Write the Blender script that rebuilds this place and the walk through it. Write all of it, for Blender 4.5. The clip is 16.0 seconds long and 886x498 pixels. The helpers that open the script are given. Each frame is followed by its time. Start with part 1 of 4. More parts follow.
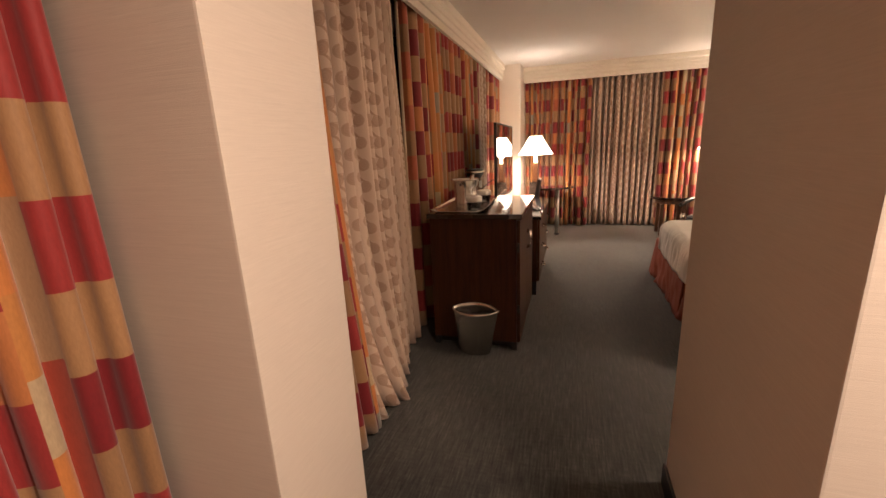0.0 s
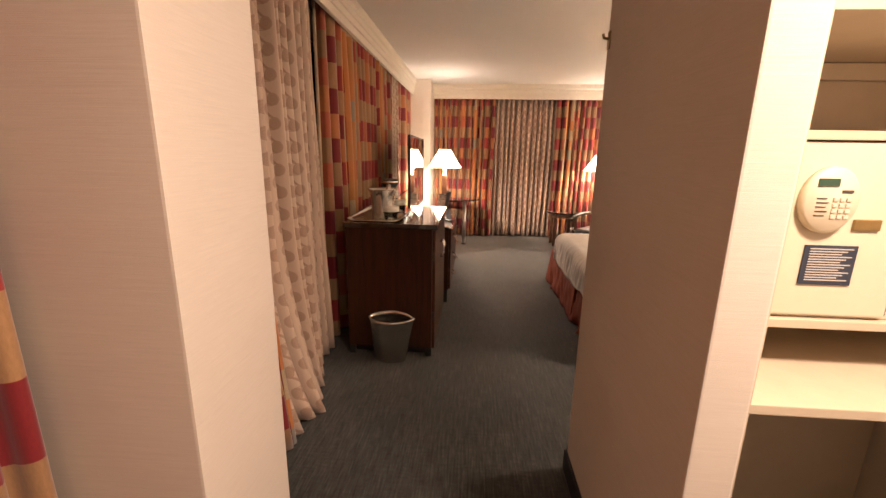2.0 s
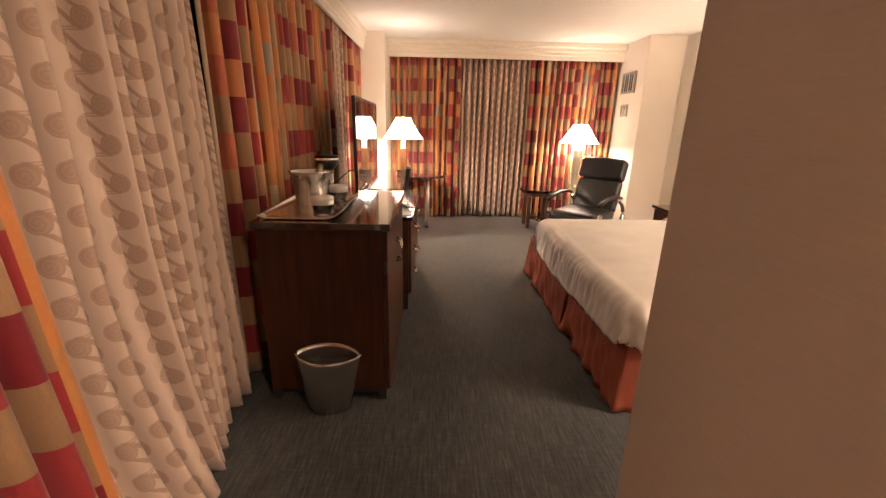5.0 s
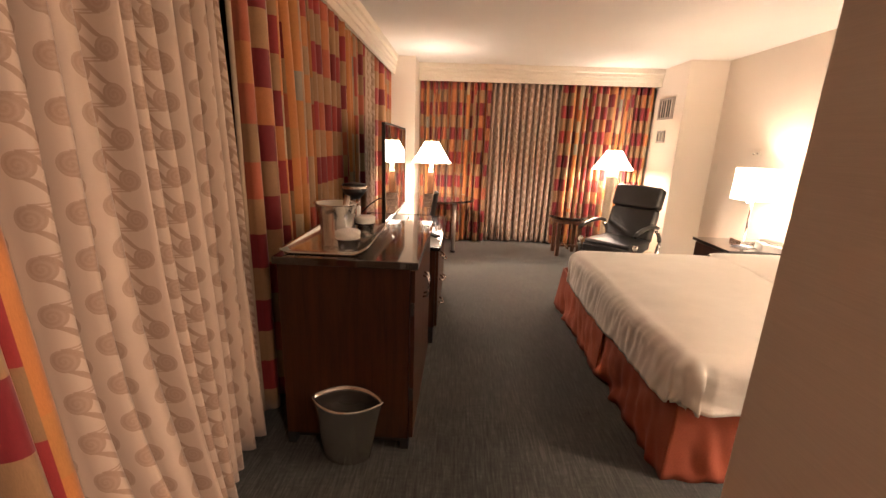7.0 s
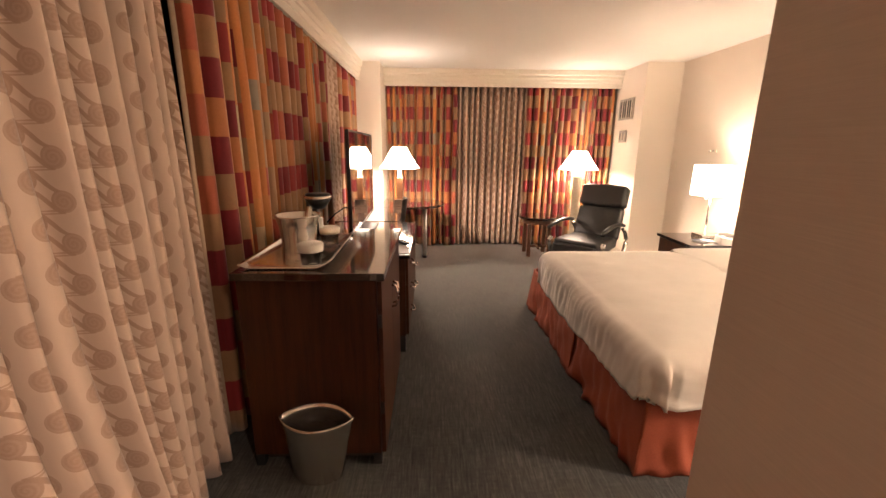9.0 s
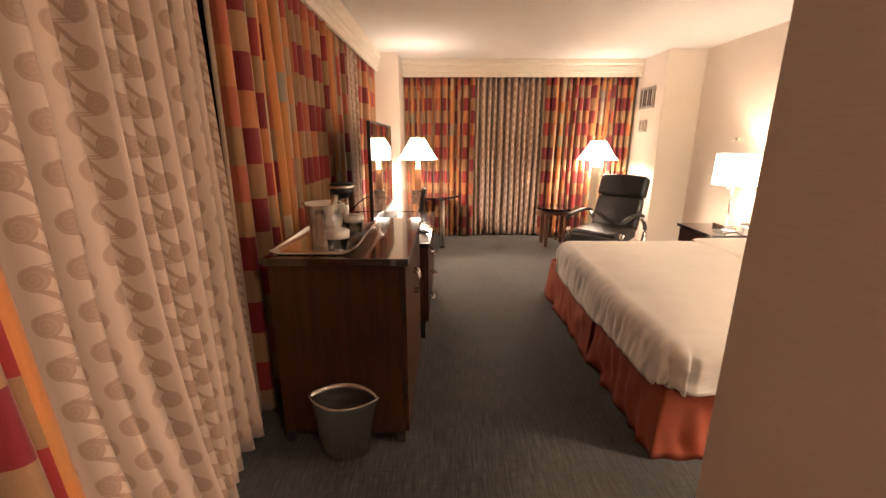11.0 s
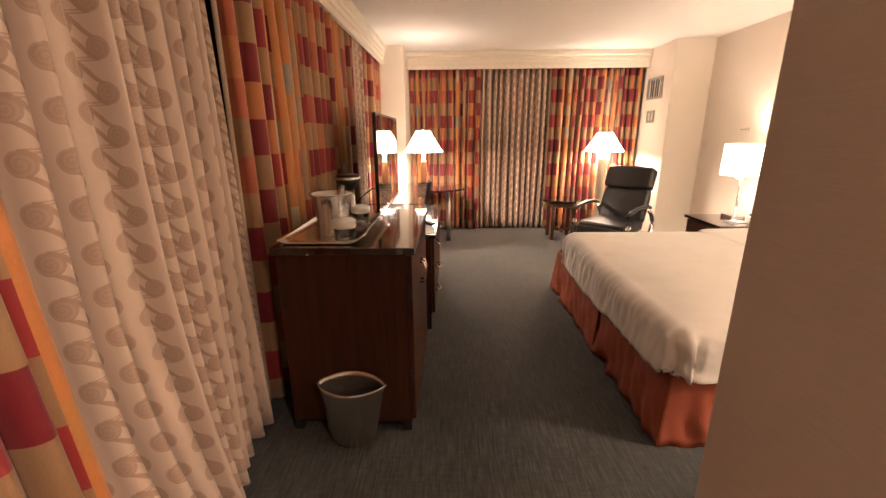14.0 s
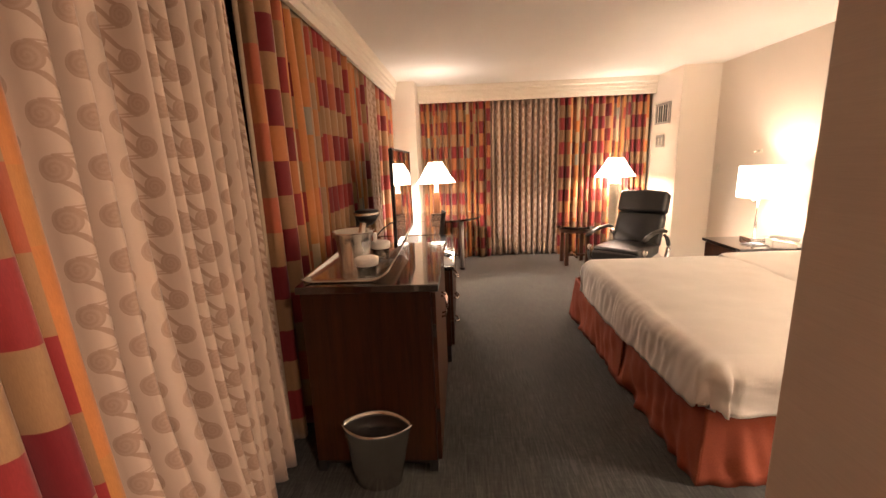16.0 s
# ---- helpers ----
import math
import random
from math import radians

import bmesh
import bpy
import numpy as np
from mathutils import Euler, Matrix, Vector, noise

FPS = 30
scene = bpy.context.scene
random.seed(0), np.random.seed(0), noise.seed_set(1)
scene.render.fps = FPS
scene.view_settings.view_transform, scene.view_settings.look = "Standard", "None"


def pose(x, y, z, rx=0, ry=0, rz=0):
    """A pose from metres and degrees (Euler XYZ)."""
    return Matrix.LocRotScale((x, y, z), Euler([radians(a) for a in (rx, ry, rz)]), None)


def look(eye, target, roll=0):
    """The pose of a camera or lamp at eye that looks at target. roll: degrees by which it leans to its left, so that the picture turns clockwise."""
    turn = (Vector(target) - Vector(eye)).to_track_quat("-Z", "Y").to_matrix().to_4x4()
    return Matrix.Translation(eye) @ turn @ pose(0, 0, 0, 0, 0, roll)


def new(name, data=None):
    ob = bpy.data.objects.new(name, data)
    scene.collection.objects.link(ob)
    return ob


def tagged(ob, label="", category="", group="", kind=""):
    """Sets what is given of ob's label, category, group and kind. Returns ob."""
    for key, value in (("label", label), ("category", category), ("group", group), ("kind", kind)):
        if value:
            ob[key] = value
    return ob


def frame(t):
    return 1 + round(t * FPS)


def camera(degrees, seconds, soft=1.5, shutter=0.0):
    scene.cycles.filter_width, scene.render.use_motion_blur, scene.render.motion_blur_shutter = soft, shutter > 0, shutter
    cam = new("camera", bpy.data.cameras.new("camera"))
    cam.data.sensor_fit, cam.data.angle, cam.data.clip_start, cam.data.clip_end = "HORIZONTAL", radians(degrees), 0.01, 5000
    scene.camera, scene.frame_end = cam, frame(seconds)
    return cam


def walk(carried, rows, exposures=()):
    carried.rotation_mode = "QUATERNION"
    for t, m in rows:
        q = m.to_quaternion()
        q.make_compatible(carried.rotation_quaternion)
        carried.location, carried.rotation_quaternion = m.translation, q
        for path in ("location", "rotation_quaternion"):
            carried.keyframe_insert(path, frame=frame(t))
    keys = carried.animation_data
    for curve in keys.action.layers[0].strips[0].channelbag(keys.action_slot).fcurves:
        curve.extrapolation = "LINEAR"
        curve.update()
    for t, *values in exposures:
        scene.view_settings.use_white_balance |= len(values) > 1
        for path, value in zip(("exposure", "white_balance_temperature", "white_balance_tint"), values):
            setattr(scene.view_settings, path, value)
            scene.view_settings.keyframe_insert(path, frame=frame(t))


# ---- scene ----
cam = camera(94.5, 16.0)
PATH = [
    (0, (-0.082, 0.021, 1.392), (-0.668, 1.869, 0.903), -2.7),
    (0.5, (-0.115, -0.003, 1.414), (-0.53, 1.902, 0.966), -1.5),
    (1, (-0.134, -0.041, 1.413), (-0.357, 1.9, 0.983), -0.7),
    (1.5, (-0.144, -0.055, 1.415), (-0.266, 1.893, 0.98), 0.1),
    (2, (-0.148, -0.049, 1.41), (-0.282, 1.894, 0.955), 1.0),
    (2.5, (-0.148, -0.021, 1.418), (-0.343, 1.916, 0.96), 1.1),
    (3, (-0.109, 0.053, 1.413), (-0.361, 1.979, 0.936), 0.6),
    (3.5, (-0.088, 0.138, 1.417), (-0.342, 2.054, 0.904), 0.8),
    (4, (-0.097, 0.316, 1.4), (-0.122, 2.231, 0.823), 1.9),
    (4.2, (-0.118, 0.427, 1.389), (-0.045, 2.338, 0.803), 1.7),
    (6.3, (-0.212, 0.95, 1.432), (-0.293, 2.875, 0.894), 1.5),
    (6.5, (-0.227, 0.947, 1.441), (-0.325, 2.878, 0.93), 1.8),
    (7, (-0.208, 0.928, 1.447), (-0.275, 2.863, 0.946), 2.0),
    (7.5, (-0.198, 0.934, 1.443), (-0.228, 2.867, 0.929), 1.5),
    (8, (-0.196, 0.942, 1.441), (-0.183, 2.874, 0.923), 1.1),
    (8.5, (-0.189, 0.948, 1.428), (-0.149, 2.877, 0.903), 0.7),
    (9, (-0.169, 0.958, 1.463), (-0.115, 2.898, 0.98), 0.5),
    (11.5, (-0.203, 0.892, 1.44), (-0.232, 2.819, 0.905), 0.0),
    (12, (-0.191, 0.892, 1.425), (-0.191, 2.812, 0.868), 0.1),
    (12.5, (-0.189, 0.898, 1.424), (-0.194, 2.81, 0.838), 0.0),
    (13, (-0.186, 0.895, 1.424), (-0.204, 2.807, 0.838), -0.1),
    (13.5, (-0.189, 0.883, 1.426), (-0.211, 2.8, 0.856), -0.0),
    (14, (-0.198, 0.881, 1.43), (-0.248, 2.805, 0.886), -0.4),
    (14.5, (-0.207, 0.899, 1.453), (-0.282, 2.83, 0.938), -0.7),
    (15, (-0.25, 0.89, 1.455), (-0.339, 2.831, 0.98), -1.4),
    (15.5, (-0.249, 0.894, 1.463), (-0.334, 2.844, 1.027), -1.9),
    (16, (-0.256, 0.89, 1.472), (-0.352, 2.843, 1.052), -2.2),
]
walk(cam, [(t, look(eye, target, roll)) for t, eye, target, roll in PATH],
     [(0, 0.58), (0.5, 0.82), (1.0, 0.90), (1.5, 0.88), (3.0, 0.88), (4.2, 0.92), (6.5, 0.98), (16, 0.96)])
# ---------- world and light ----------
world = bpy.data.worlds.new("night")
scene.world = world
world.use_nodes = True
world.node_tree.nodes["Background"].inputs[0].default_value = (0.010, 0.014, 0.03, 1)
world.node_tree.nodes["Background"].inputs[1].default_value = 0.35
WARM = (1.0, 0.80, 0.69)


def bulb(x, y, z, watts, radius=0.05, color=WARM):
    data = bpy.data.lights.new("bulb", "POINT")
    data.energy, data.color, data.shadow_soft_size = watts, color, radius
    ob = new("bulb", data)
    ob.location = (x, y, z)
    return ob


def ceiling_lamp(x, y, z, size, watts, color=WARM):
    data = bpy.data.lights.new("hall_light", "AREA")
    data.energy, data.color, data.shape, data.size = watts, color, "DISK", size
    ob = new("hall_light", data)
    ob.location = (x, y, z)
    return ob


DESK_LAMP = (-0.565, 6.05)
FLOOR_LAMP = (1.885, 6.76)
BED_LAMP = (2.64, 5.02)
bulb(*DESK_LAMP, 1.28, 48, 0.09)
bulb(*FLOOR_LAMP, 1.26, 36, 0.09)
bulb(*BED_LAMP, 1.15, 20)
# Bulb of an assumed, unseen near bedside lamp; strong, it fills the room.
bulb(2.62, 2.05, 1.11, 118)
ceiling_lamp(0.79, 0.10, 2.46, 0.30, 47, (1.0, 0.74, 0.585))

# ---------- materials ----------


def nodes_of(name):
    m = bpy.data.materials.new(name)
    m.use_nodes = True
    nt = m.node_tree
    return m, nt, nt.nodes["Principled BSDF"]


def link(nt, a, b):
    nt.links.new(a, b)


def math_node(nt, op, a, b=None, c=None):
    n = nt.nodes.new("ShaderNodeMath")
    n.operation = op
    for i, v in enumerate((a, b, c)):
        if v is None:
            continue
        if isinstance(v, (int, float)):
            n.inputs[i].default_value = v
        else:
            nt.links.new(v, n.inputs[i])
    return n.outputs[0]


def mapped(nt, scale, kind="Object"):
    tc = nt.nodes.new("ShaderNodeTexCoord")
    mp = nt.nodes.new("ShaderNodeMapping")
    mp.inputs["Scale"].default_value = scale
    link(nt, tc.outputs[kind], mp.inputs[0])
    return mp.outputs[0]


def noise_of(nt, vec, scale, detail=4, rough=0.6):
    n = nt.nodes.new("ShaderNodeTexNoise")
    n.inputs["Scale"].default_value, n.inputs["Detail"].default_value, n.inputs["Roughness"].default_value = scale, detail, rough
    link(nt, vec, n.inputs["Vector"])
    return n.outputs["Fac"]


def mix(nt, fac, a, b, blend="MIX"):
    n = nt.nodes.new("ShaderNodeMix")
    n.data_type, n.blend_type = "RGBA", blend
    for sock, v in ((n.inputs[0], fac), (n.inputs[6], a), (n.inputs[7], b)):
        if isinstance(v, (int, float)):
            sock.default_value = v
        elif isinstance(v, tuple):
            sock.default_value = (*v, 1) if len(v) == 3 else v
        else:
            link(nt, v, sock)
    return n.outputs[2]


def ramp(nt, fac, stops, constant=False):
    n = nt.nodes.new("ShaderNodeValToRGB")
    n.color_ramp.interpolation = "CONSTANT" if constant else "LINEAR"
    els = n.color_ramp.elements
    while len(els) < len(stops):
        els.new(0.5)
    for e, (p, c) in zip(els, stops):
        e.position, e.color = p, (*c, 1)
    link(nt, fac, n.inputs[0])
    return n.outputs[0]


def bump(nt, bsdf, height, strength, dist=0.01):
    n = nt.nodes.new("ShaderNodeBump")
    n.inputs["Strength"].default_value, n.inputs["Distance"].default_value = strength, dist
    link(nt, height, n.inputs["Height"])
    link(nt, n.outputs[0], bsdf.inputs["Normal"])


def surface(name, base, dark=None, rough=0.6, metal=0.0, scale=(1, 1, 1), grain=20, bumps=0.1, spec=0.5, wear=3.0, coat=0.0):
    """A two-scale surface: grain and broad wear between two tones."""
    m, nt, b = nodes_of(name)
    dark = dark or tuple(c * 0.8 for c in base)
    fine = noise_of(nt, mapped(nt, scale), grain, 6)
    broad = noise_of(nt, mapped(nt, (1, 1, 1)), wear, 3)
    f = math_node(nt, "ADD", math_node(nt, "MULTIPLY", fine, 0.65), math_node(nt, "MULTIPLY", broad, 0.35))
    col = ramp(nt, f, ((0.32, dark), (0.68, base)))
    link(nt, col, b.inputs["Base Color"])
    r = math_node(nt, "MULTIPLY_ADD", broad, 0.2, rough - 0.1)
    link(nt, r, b.inputs["Roughness"])
    b.inputs["Metallic"].default_value = metal
    b.inputs["Specular IOR Level"].default_value = spec
    b.inputs["Coat Weight"].default_value = coat
    if bumps:
        bump(nt, b, fine, bumps, 0.004)
    return m


def wallpaper():
    m, nt, b = nodes_of("grasscloth_wallpaper")
    streak = noise_of(nt, mapped(nt, (4, 4, 90)), 3.0, 5, 0.7)
    streak2 = noise_of(nt, mapped(nt, (1.5, 1.5, 260)), 3.0, 3, 0.7)
    broad = noise_of(nt, mapped(nt, (1, 1, 1)), 1.6, 3)
    f = math_node(nt, "ADD", math_node(nt, "MULTIPLY", streak, 0.5), math_node(nt, "MULTIPLY", streak2, 0.5))
    f = math_node(nt, "MULTIPLY_ADD", broad, 0.25, math_node(nt, "MULTIPLY", f, 0.75))
    link(nt, ramp(nt, f, ((0.3, (0.57, 0.50, 0.43)), (0.55, (0.65, 0.575, 0.495)), (0.75, (0.715, 0.64, 0.56)))), b.inputs["Base Color"])
    b.inputs["Roughness"].default_value = 0.75
    b.inputs["Specular IOR Level"].default_value = 0.3
    bump(nt, b, f, 0.25, 0.003)
    return m


def carpet_mat():
    m, nt, b = nodes_of("loop_carpet")
    v = mapped(nt, (70, 5, 1))
    a = noise_of(nt, v, 1.4, 4, 0.7)
    a2 = noise_of(nt, mapped(nt, (12, 60, 1)), 1.2, 3, 0.6)
    pile = noise_of(nt, mapped(nt, (1, 1, 1)), 330, 2)
    broad = noise_of(nt, mapped(nt, (1, 1, 1)), 1.1, 4)
    f = math_node(nt, "ADD", math_node(nt, "MULTIPLY", a, 0.45), math_node(nt, "MULTIPLY", a2, 0.15))
    f = math_node(nt, "ADD", f, math_node(nt, "MULTIPLY", pile, 0.2))
    f = math_node(nt, "MULTIPLY_ADD", broad, 0.2, f)
    link(nt, ramp(nt, f, ((0.36, (0.0108, 0.0110, 0.0100)), (0.52, (0.050, 0.0500, 0.0445)), (0.66, (0.120, 0.118, 0.104)))), b.inputs["Base Color"])
    b.inputs["Roughness"].default_value = 0.95
    b.inputs["Specular IOR Level"].default_value = 0.15
    b.inputs["Sheen Weight"].default_value = 0.45
    b.inputs["Sheen Roughness"].default_value = 0.4
    bump(nt, b, f, 0.5, 0.006)
    return m


def cloth_uv(nt):
    n = nt.nodes.new("ShaderNodeUVMap")
    n.uv_map = "cloth"
    s = nt.nodes.new("ShaderNodeSeparateXYZ")
    link(nt, n.outputs[0], s.inputs[0])
    return n.outputs[0], s.outputs[0], s.outputs[1]


def cell_random(nt, a, b, seed):
    c = nt.nodes.new("ShaderNodeCombineXYZ")
    link(nt, a, c.inputs[0])
    link(nt, b, c.inputs[1])
    c.inputs[2].default_value = seed
    w = nt.nodes.new("ShaderNodeTexWhiteNoise")
    w.noise_dimensions = "3D"
    link(nt, c.outputs[0], w.inputs["Vector"])
    return w.outputs["Value"]


def patchwork():
    """Drapery woven in columns of blocks: wide columns of crimson and tan, narrow ones of orange, grey and cream."""
    m, nt, b = nodes_of("patchwork_drape")
    uv, u, v = cloth_uv(nt)
    pu = math_node(nt, "DIVIDE", u, 0.205)
    col = math_node(nt, "FLOOR", pu)
    fu = math_node(nt, "FRACT", pu)
    wide = math_node(nt, "LESS_THAN", fu, 0.66)
    half = math_node(nt, "LESS_THAN", fu, 0.86)
    flip = math_node(nt, "GREATER_THAN", cell_random(nt, col, col, 3.5), 0.88)
    rv = math_node(nt, "ADD", math_node(nt, "MULTIPLY_ADD", v, 1 / 0.17, 1.17), flip)
    row = math_node(nt, "FLOOR", rv)
    odd = math_node(nt, "LESS_THAN", math_node(nt, "FRACT", math_node(nt, "DIVIDE", row, 2.0)), 0.25)
    r1 = cell_random(nt, col, row, 1.5)
    r2 = cell_random(nt, col, row, 7.5)
    reds = ramp(nt, r1, ((0.0, (0.20, 0.011, 0.016)), (0.45, (0.30, 0.026, 0.026)), (0.84, (0.42, 0.105, 0.048))), True)
    tans = ramp(nt, r1, ((0.0, (0.31, 0.170, 0.080)), (0.45, (0.37, 0.205, 0.095)), (0.86, (0.48, 0.175, 0.058))), True)
    rv2 = math_node(nt, "ADD", math_node(nt, "DIVIDE", v, 0.155), 0.35)
    row2 = math_node(nt, "FLOOR", rv2)
    r3 = cell_random(nt, col, row2, 11.5)
    r4 = cell_random(nt, col, row2, 17.5)
    narrow = ramp(nt, r3, ((0.0, (0.55, 0.20, 0.055)), (0.48, (0.30, 0.26, 0.20)), (0.56, (0.50, 0.21, 0.06)), (0.84, (0.48, 0.36, 0.22))), True)
    thin = ramp(nt, r4, ((0.0, (0.48, 0.19, 0.06)), (0.4, (0.36, 0.22, 0.12)), (0.75, (0.36, 0.055, 0.03))), True)
    big = mix(nt, odd, tans, reds)
    col1 = mix(nt, half, thin, narrow)
    c = mix(nt, wide, col1, big)
    weave = noise_of(nt, mapped(nt, (500, 60, 1), "UV"), 1.0, 2)
    c = mix(nt, 0.35, c, ramp(nt, weave, ((0.3, (0.55, 0.55, 0.55)), (0.7, (1.0, 1.0, 1.0)))), "MULTIPLY")
    link(nt, c, b.inputs["Base Color"])
    b.inputs["Roughness"].default_value = 0.62
    b.inputs["Sheen Weight"].default_value = 0.25
    b.inputs["Specular IOR Level"].default_value = 0.35
    bump(nt, b, weave, 0.12, 0.002)
    return m


def swirl_sheer():
    """Pale lining curtain with a printed repeat of discs that trail off in curls."""
    m, nt, b = nodes_of("swirl_print_curtain")
    uv, u, v = cloth_uv(nt)

    def motif(u0, v0, sign):
        """One lattice of curls: a disc, a tapering tail and a thin stem, turned half round where sign is -1."""
        fu = math_node(nt, "FRACT", math_node(nt, "MULTIPLY_ADD", u, 1 / 0.172, u0))
        fv = math_node(nt, "FRACT", math_node(nt, "MULTIPLY_ADD", v, 1 / 0.119, v0))
        x = math_node(nt, "MULTIPLY", math_node(nt, "SUBTRACT", fu, 0.5), 0.172 * sign)
        y = math_node(nt, "MULTIPLY", math_node(nt, "SUBTRACT", fv, 0.5), 0.119 * sign)
        r = math_node(nt, "SQRT", math_node(nt, "ADD", math_node(nt, "MULTIPLY", x, x), math_node(nt, "MULTIPLY", y, y)))
        spiral = math_node(nt, "SINE", math_node(nt, "ADD", math_node(nt, "MULTIPLY", r, 520.0), math_node(nt, "ARCTAN2", y, x)))
        disc = math_node(nt, "MULTIPLY", math_node(nt, "LESS_THAN", r, 0.031), math_node(nt, "MULTIPLY_ADD", spiral, 0.09, 0.66))
        t = math_node(nt, "DIVIDE", x, 0.084)
        inside = math_node(nt, "MULTIPLY", math_node(nt, "GREATER_THAN", t, 0.0), math_node(nt, "LESS_THAN", t, 1.0))
        sweep = math_node(nt, "MULTIPLY", math_node(nt, "COSINE", math_node(nt, "MULTIPLY", t, 3.1416)), 0.030)
        tail = math_node(nt, "LESS_THAN", math_node(nt, "ABSOLUTE", math_node(nt, "SUBTRACT", y, sweep)), math_node(nt, "MULTIPLY_ADD", math_node(nt, "MULTIPLY", t, math_node(nt, "SUBTRACT", 1.0, t)), 0.034, 0.0016))
        rise = math_node(nt, "MULTIPLY_ADD", math_node(nt, "MULTIPLY", t, t), 0.004, 0.0325)
        stem = math_node(nt, "LESS_THAN", math_node(nt, "ABSOLUTE", math_node(nt, "SUBTRACT", y, rise)), math_node(nt, "MULTIPLY_ADD", t, 0.0022, 0.0014))
        line = math_node(nt, "MULTIPLY", math_node(nt, "MAXIMUM", math_node(nt, "MULTIPLY", tail, 0.78), math_node(nt, "MULTIPLY", stem, 0.62)), inside)
        return math_node(nt, "MAXIMUM", disc, line)

    ink = math_node(nt, "MAXIMUM", motif(0.0, 0.0, 1), motif(0.5, 0.5, -1))
    weave = noise_of(nt, mapped(nt, (300, 300, 1), "UV"), 1.0, 3)
    ink = math_node(nt, "MULTIPLY", ink, math_node(nt, "MULTIPLY_ADD", weave, 0.6, 0.6))
    c = mix(nt, ink, (0.56, 0.42, 0.32), (0.31, 0.185, 0.12))
    link(nt, c, b.inputs["Base Color"])
    b.inputs["Roughness"].default_value = 0.7
    b.inputs["Sheen Weight"].default_value = 0.2
    b.inputs["Specular IOR Level"].default_value = 0.3
    bump(nt, b, weave, 0.15, 0.002)
    return m


def wood(name, base, dark, scale=(14, 14, 1.0), rough=0.35, coat=0.2):
    m, nt, b = nodes_of(name)
    v = mapped(nt, scale)
    n = noise_of(nt, v, 2.2, 7, 0.65)
    pores = noise_of(nt, mapped(nt, tuple(s * 6 for s in scale)), 3.0, 3)
    f = math_node(nt, "ADD", math_node(nt, "MULTIPLY", n, 0.75), math_node(nt, "MULTIPLY", pores, 0.25))
    link(nt, ramp(nt, f, ((0.35, dark), (0.65, base))), b.inputs["Base Color"])
    b.inputs["Roughness"].default_value = rough
    b.inputs["Coat Weight"].default_value = coat
    b.inputs["Coat Roughness"].default_value = 0.03 if coat > 0.5 else 0.2
    bump(nt, b, pores, 0.06, 0.002)
    return m


def glass_mat(name, color=(1, 1, 1), rough=0.0):
    m, nt, b = nodes_of(name)
    b.inputs["Base Color"].default_value = (*color, 1)
    b.inputs["Roughness"].default_value = rough
    b.inputs["Transmission Weight"].default_value = 1.0
    b.inputs["IOR"].default_value = 1.45
    return m


def shade_mat(name, color, strength):
    m, nt, b = nodes_of(name)
    weave = noise_of(nt, mapped(nt, (1, 1, 1)), 90, 3)
    c = ramp(nt, weave, ((0.3, tuple(x * 0.9 for x in color)), (0.7, color)))
    link(nt, c, b.inputs["Base Color"])
    link(nt, c, b.inputs["Emission Color"])
    b.inputs["Emission Strength"].default_value = strength
    b.inputs["Roughness"].default_value = 0.8
    return m


M_WALL = wallpaper()
M_CARPET = carpet_mat()
M_PLASTER = surface("pale_vinyl_wallcovering", (0.80, 0.71, 0.61), (0.74, 0.65, 0.55), 0.7, 0, (1, 1, 1), 160, 0.1, 0.3, 1.5)
M_CEIL = surface("ceiling_paint", (0.80, 0.76, 0.70), (0.74, 0.70, 0.64), 0.85, 0, (1, 1, 1), 120, 0.12)
M_TRIM = surface("cream_trim_paint", (0.76, 0.69, 0.58), (0.70, 0.62, 0.51), 0.5, 0, (1, 1, 1), 40, 0.03)
M_DRAPE = patchwork()
M_SHEER = swirl_sheer()
M_DARKWOOD = wood("reddish_cherry_veneer", (0.070, 0.0195, 0.0045), (0.024, 0.0065, 0.0018), (16, 16, 0.9), 0.5, 0.0)
M_DARKWOOD.node_tree.nodes["Principled BSDF"].inputs["Specular IOR Level"].default_value = 0.3
M_TOP = wood("polished_dark_top", (0.030, 0.014, 0.009), (0.014, 0.007, 0.005), (16, 1.2, 16), 0.10, 1.0)
M_DESK = wood("polished_brown_desktop", (0.075, 0.036, 0.022), (0.04, 0.02, 0.012), (2, 16, 16), 0.12, 1.0)
M_STEEL = surface("brushed_steel", (0.86, 0.83, 0.79), (0.76, 0.73, 0.69), 0.19, 0.975, (3, 3, 90), 6, 0.05)
M_CHROME = surface("polished_chrome", (0.80, 0.78, 0.75), (0.74, 0.72, 0.69), 0.16, 1.0, (1, 1, 1), 30, 0.0)
M_BLACK = surface("black_plastic", (0.018, 0.017, 0.016), (0.012, 0.012, 0.012), 0.4, 0, (1, 1, 1), 60, 0.04)
M_LEATHER = surface("black_leather", (0.022, 0.020, 0.018), (0.013, 0.012, 0.011), 0.40, 0, (1, 1, 1), 55, 0.18)
M_DUVET = surface("white_bed_linen", (0.85, 0.81, 0.75), (0.80, 0.76, 0.70), 0.85, 0, (1, 1, 1), 9, 0.35, 0.2)
M_PALESTEEL = surface("satin_steel_tube", (0.85, 0.82, 0.78), (0.75, 0.72, 0.68), 0.42, 0.75, (2, 2, 30), 8, 0.03)
M_SKIRT = surface("rust_bed_skirt", (0.33, 0.080, 0.038), (0.26, 0.058, 0.027), 0.7, 0, (1, 1, 1), 140, 0.1, 0.3)
M_LINING = surface("beige_lining", (0.50, 0.38, 0.27), (0.44, 0.33, 0.23), 0.8, 0, (1, 1, 1), 60, 0.1)
